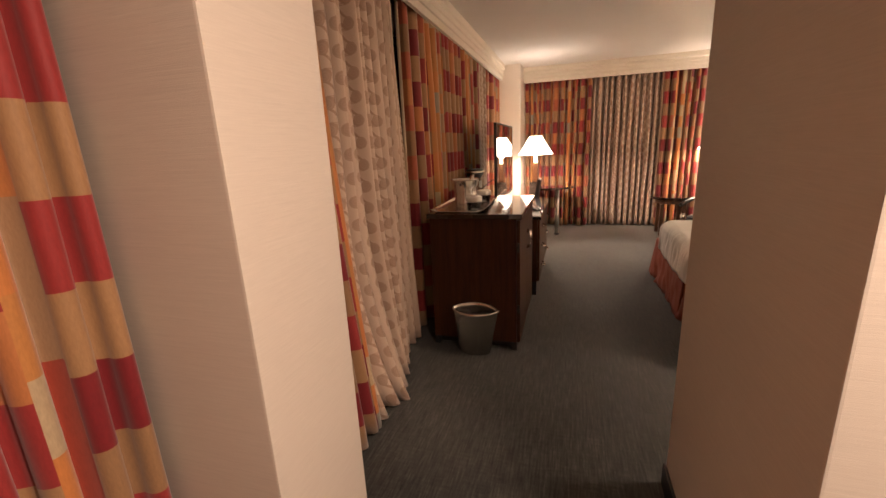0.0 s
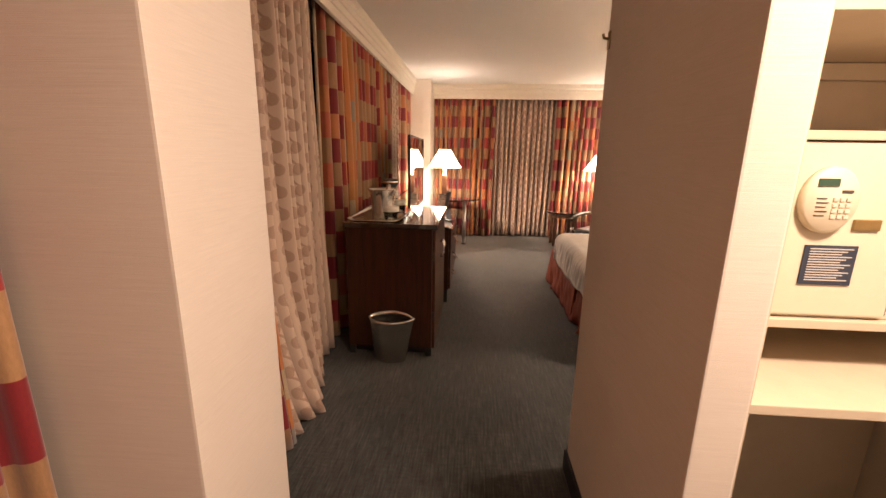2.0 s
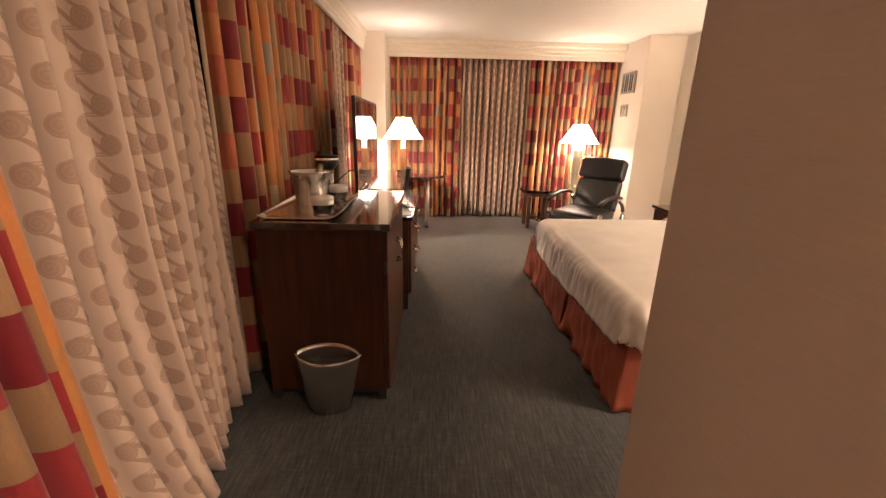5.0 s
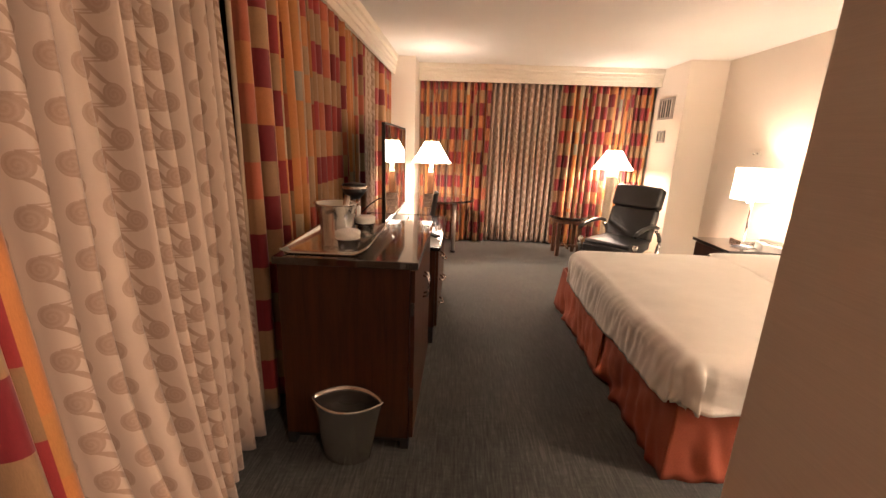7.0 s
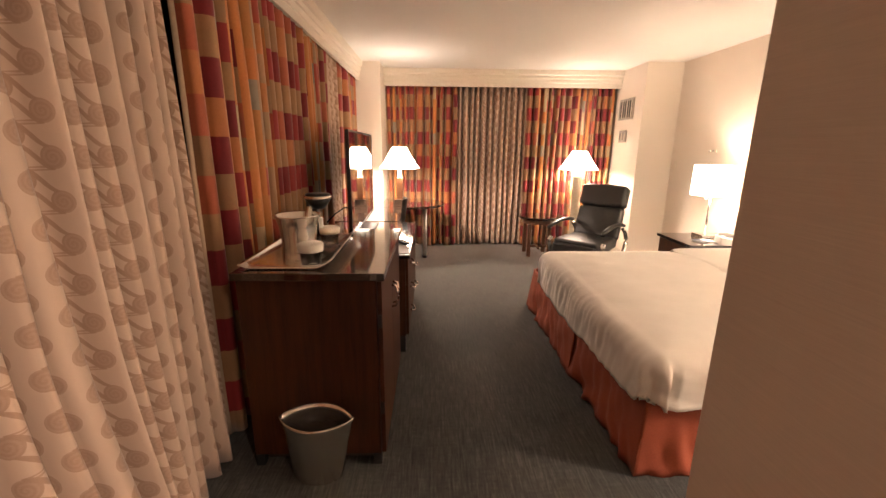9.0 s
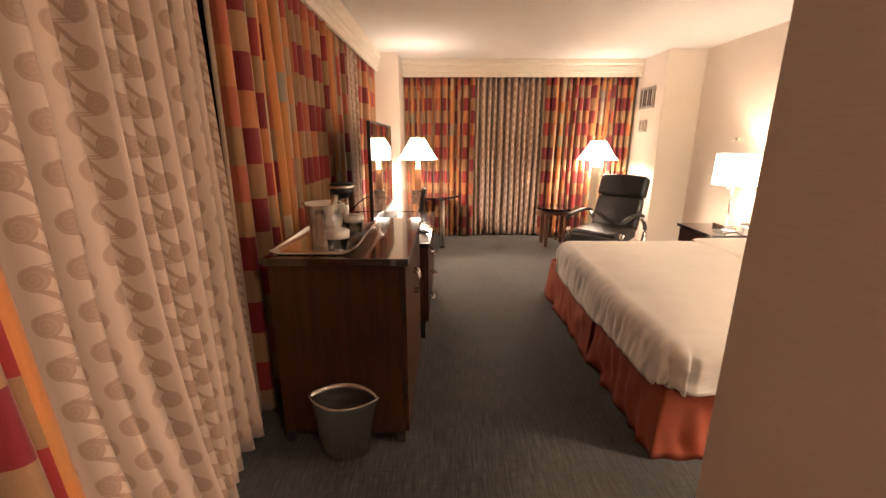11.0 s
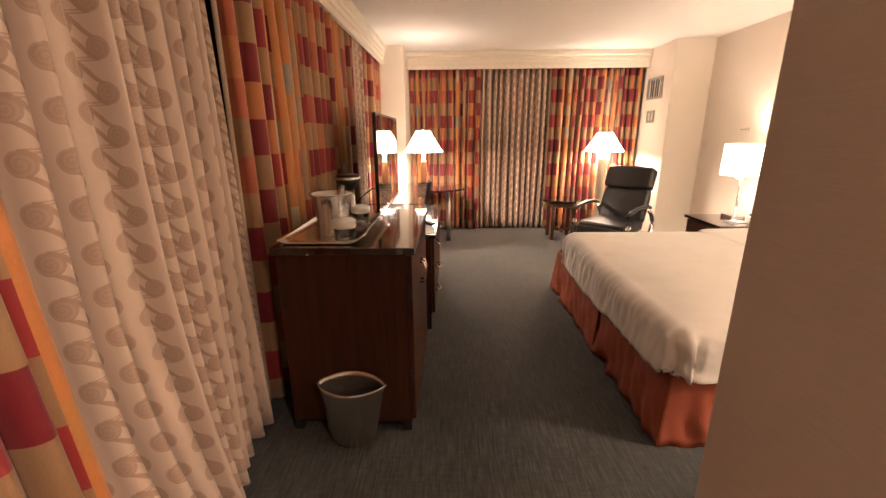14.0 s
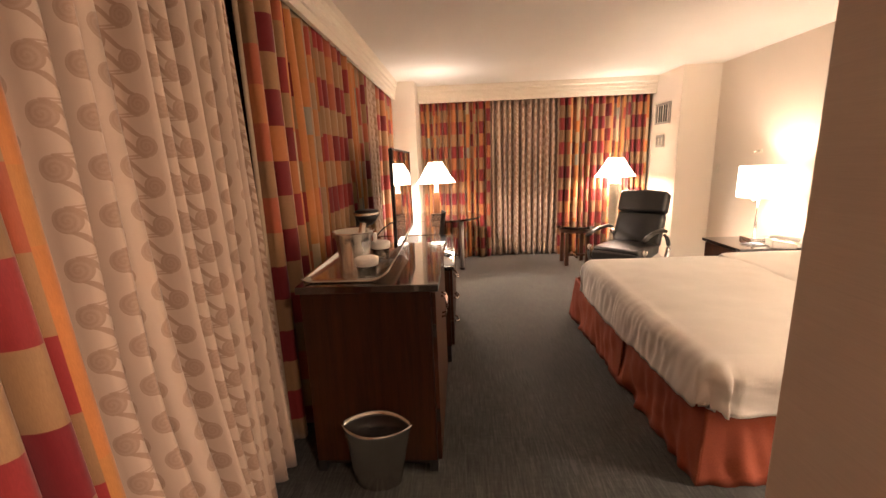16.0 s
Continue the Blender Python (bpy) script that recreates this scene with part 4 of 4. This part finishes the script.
def tumbler(x, y, r):
    t = thing("tumbler", Matrix.Translation((x, y, 0.959)), "clear glass tumbler with white paper cap", "glass", "glasses")
    part("glass", lathe([(r * 0.82, 0), (r, 0.085), (r - 0.003, 0.085), (r * 0.80, 0.008)], 28), M_GLASS, t, "", True)
    part("paper_cap", lathe([(r + 0.002, 0.058), (r + 0.005, 0.088), (r - 0.004, 0.094)], 28), M_PAPER, t, "white paper cap", True)


def coffee_maker():
    t = thing("coffee_maker", Matrix.Translation((-0.852, 3.43, 0.953)), "small black coffee maker with steel lid", "coffee maker")
    part("base", boxes((-0.08, -0.06, 0, 0.08, 0.065, 0.03), bevel=0.008), M_BLACK, t)
    part("tower", boxes((-0.075, 0.0, 0.03, -0.01, 0.065, 0.20), bevel=0.008), M_BLACK, t)
    part("head", lathe([(0.035, 0.145), (0.06, 0.175), (0.078, 0.205)], 28), M_BLACK, t, "", True)
    part("top_cap", lathe([(0.074, 0.2245), (0.070, 0.234), (0.050, 0.238)], 28), M_BLACK, t, "", True)
    part("lid", lathe([(0.079, 0.206), (0.082, 0.209), (0.082, 0.220), (0.076, 0.224)], 28), M_STEEL, t, "steel lid", True)
    part("cord", tube([(0.03, 0.06, 0.05), (0.08, 0.09, 0.10), (0.13, 0.10, 0.135), (0.17, 0.09, 0.14)], 0.004), M_BLACK, t, "", True)


tray()
ice_bucket()
tumbler(-0.701, 2.715, 0.051)
tumbler(-0.708, 3.09, 0.049)
coffee_maker()


def papers():
    t = thing("magazine", pose(-0.47, 3.86, 0.746, 0, 0, 8), "open white printed folder on the media console", "magazine")
    part("page", boxes((-0.13, -0.17, 0, 0.0, 0.17, 0.006), bevel=0.001), M_PAPER, t)
    part("page", boxes((0.001, -0.17, 0, 0.125, 0.17, 0.005), bevel=0.001), M_PAPER, t)
    r = thing("remote_control", pose(-0.40, 4.0, 0.754, 0, 0, 35), "black television remote control", "remote control")
    part("casing", boxes((-0.024, -0.085, 0, 0.024, 0.085, 0.02), bevel=0.006), M_BLACK, r)
    for i in range(4):
        part("button", boxes((-0.012, -0.06 + i * 0.03, 0.0205, 0.012, -0.045 + i * 0.03, 0.023), bevel=0.001), M_SLOT, r)


papers()


def telephone():
    t = thing("telephone", pose(2.66, 4.70, 0.586, 0, 0, 70), "pale grey desk telephone on the nightstand", "telephone")
    bm = boxes((-0.10, -0.09, 0, 0.10, 0.09, 0.045), bevel=0.01)
    for v in bm.verts:
        if v.co.z > 0.02:
            v.co.z += 0.03 * (v.co.y + 0.09) / 0.18
    part("body", bm, M_PAPER, t)
    part("handset", tube([(-0.07, -0.11, 0.075), (-0.07, -0.06, 0.085), (-0.07, 0.06, 0.11), (-0.07, 0.11, 0.105)], 0.02, 10, 1.3), M_PAPER, t, "", True)
    for r in range(4):
        for c in range(3):
            part("key", boxes((0.0 + c * 0.025, -0.06 + r * 0.022, 0.052 + r * 0.0037, 0.018 + c * 0.025, -0.045 + r * 0.022, 0.060 + r * 0.0037), bevel=0.001), M_INK, t)
    n = thing("notepad", pose(2.50, 4.82, 0.586, 0, 0, 15), "white notepad with dark cover on the nightstand", "notepad")
    part("pages", boxes((-0.08, -0.06, 0, 0.08, 0.06, 0.008), bevel=0.001), M_PAPER, n)
    part("cover", boxes((-0.078, -0.058, 0.0085, 0.0, 0.058, 0.011), bevel=0.001), M_NAVY, n)


telephone()


# ---------- wall fittings ----------
def vents():
    for y0, y1, z0, z1, n in ((6.52, 6.93, 1.845, 2.115, 5), (6.65, 6.86, 1.545, 1.705, 3)):
        t = thing("air_vent", Matrix.Translation((2.47, (y0 + y1) / 2, (z0 + z1) / 2)), "painted metal air grille on the duct enclosure" if n == 5 else "small wall thermostat with grey cover", "vent" if n == 5 else "thermostat")
        w, h = (y1 - y0) / 2, (z1 - z0) / 2
        part("backing", boxes((-0.006, -w + 0.01, -h + 0.01, -0.001, w - 0.01, h - 0.01), bevel=0), M_SLOT if n == 5 else M_VENT, t)
        part("frame", boxes((-0.018, -w, -h, -0.007, w, -h + 0.03), (-0.018, -w, h - 0.03, -0.007, w, h), (-0.018, -w, -h + 0.031, -0.007, -w + 0.03, h - 0.031), (-0.018, w - 0.03, -h + 0.031, -0.007, w, h - 0.031), bevel=0.002), M_VENT, t)
        for i in range(n):
            y = -w + 0.04 + (2 * w - 0.08) * (i + 0.5) / n
            part("slat", boxes((-0.014, y - 0.012, -h + 0.032, -0.008, y + 0.006, h - 0.032), bevel=0.001), M_VENT if i % 2 else M_TRIM, t)
    s = thing("sprinkler", Matrix.Translation((2.93, 5.50, 1.45)), "small white wall sprinkler head", "sprinkler")
    part("plate", boxes((-0.012, -0.035, -0.02, -0.001, 0.035, 0.02), bevel=0.003), M_TRIM, s)
    part("nozzle", tube([(-0.012, 0, 0), (-0.06, 0, -0.004)], 0.01), M_CHROME, s, "", True)
    w = thing("light_switch", Matrix.Translation((2.93, 6.20, 1.258)), "cream light switch plate", "light switch")
    part("plate", boxes((-0.008, -0.035, -0.058, -0.001, 0.035, 0.058), bevel=0.002), M_TRIM, w)
    part("toggle", boxes((-0.02, -0.005, -0.012, -0.009, 0.005, 0.012), bevel=0.001), M_TRIM, w)
    k = thing("catch_hook", Matrix.Translation((0.322, 1.575, 1.81)), "small worn brass catch on the wall end", "hook")
    part("plate", boxes((-0.006, -0.012, -0.03, -0.001, 0.012, 0.03), bevel=0.001), M_BRASS, k)
    part("pin", tube([(-0.006, 0, 0.005), (-0.022, 0, 0.008), (-0.025, 0, 0.022)], 0.005), M_BRASS, k, "", True)


vents()


# ---------- closet ----------
def closet():
    sh = thing("closet_shelf", Matrix.Translation((0.93, 1.10, 0)), "cream painted closet shelf", "shelf", "closet shelves")
    part("board", boxes((-0.492, -0.28, 0.845, 0.515, 0.368, 0.87), bevel=0.003), M_CLOSET, sh)
    part("cleat", boxes((-0.49, 0.345, 0.80, 0.51, 0.366, 0.843), bevel=0.002), M_CLOSET, sh)
    up = thing("closet_shelf", Matrix.Translation((0.93, 1.10, 0)), "cream painted closet shelf above the safe", "shelf", "closet shelves")
    part("board", boxes((-0.492, -0.12, 1.455, 0.515, 0.368, 1.476), bevel=0.003), M_CLOSET, up)
    tp = thing("closet_shelf", Matrix.Translation((0.93, 1.10, 0)), "cream painted top closet shelf", "shelf", "closet shelves")
    part("board", boxes((-0.492, -0.16, 1.712, 0.515, 0.368, 1.735), bevel=0.003), M_CLOSET, tp)
    part("cleat", boxes((-0.49, 0.335, 1.66, 0.51, 0.366, 1.71), bevel=0.002), M_CLOSET, tp)
    low = thing("safe_shelf", Matrix.Translation((0.93, 1.10, 0)), "cream shelf that carries the safe", "shelf", "closet shelves")
    part("board", boxes((-0.492, -0.125, 0.995, 0.515, 0.368, 1.018), bevel=0.003), M_CLOSET, low)
    t = thing("safe", Matrix.Translation((0.68, 0.985, 1.019)), "cream enamel hotel safe with keypad", "safe")
    part("body", boxes((-0.235, 0.012, 0, 0.235, 0.36, 0.434), bevel=0.004), M_CREAM, t)
    door = part("door", boxes((-0.225, 0.0, 0.010, 0.205, 0.010, 0.430), bevel=0.003), M_CREAM, t, "cream safe door")
    # Thin dark strip that paints the shadow between door edge and body.
    part("gap_shadow", boxes((0.207, 0.006, 0.012, 0.212, 0.0105, 0.418), bevel=0), M_SLOT, door)
    bm = lathe([(0.078, 0), (0.078, 0.012), (0.071, 0.020)], 44, 0.82)
    bmesh.ops.rotate(bm, verts=bm.verts[:], cent=(0, 0, 0), matrix=Matrix.Rotation(radians(90), 3, "X"))
    bmesh.ops.translate(bm, verts=bm.verts[:], vec=(0.006, -0.001, 0.299))
    pad = part("keypad", bm, M_CREAM, t, "round cream keypad panel", True)
    part("display", boxes((-0.034, -0.0235, 0.332, 0.012, -0.0205, 0.350), bevel=0.001), M_LCD, pad, "green display")
    part("badge", boxes((0.022, -0.0235, 0.318, 0.046, -0.0205, 0.324), bevel=0.001), M_INK, pad)
    for r in range(4):
        for c in range(3):
            part("key", boxes((0.006 + c * 0.0145, -0.024, 0.298 - r * 0.0135, 0.017 + c * 0.0145, -0.0205, 0.3065 - r * 0.0135), bevel=0.001), M_KEY, pad)
    for i in range(5):
        part("print_line", boxes((-0.030, -0.0225, 0.303 - i * 0.010, -0.008 + 0.005 * (i % 2), -0.0205, 0.3055 - i * 0.010), bevel=0), M_INK, pad)
    part("lock_plate", boxes((0.078, -0.006, 0.228, 0.140, -0.001, 0.255), bevel=0.003), M_BRASS, door, "brass lock plate")
    note = part("notice", boxes((-0.018, -0.004, 0.091, 0.103, -0.001, 0.190), bevel=0), M_NAVY, door, "navy printed notice")
    for i in range(13):
        part("print_line", boxes((-0.006, -0.0055, 0.180 - i * 0.0065, 0.092 - 0.012 * (i % 3), -0.0042, 0.1825 - i * 0.0065), bevel=0), M_PRINT, note)


closet()
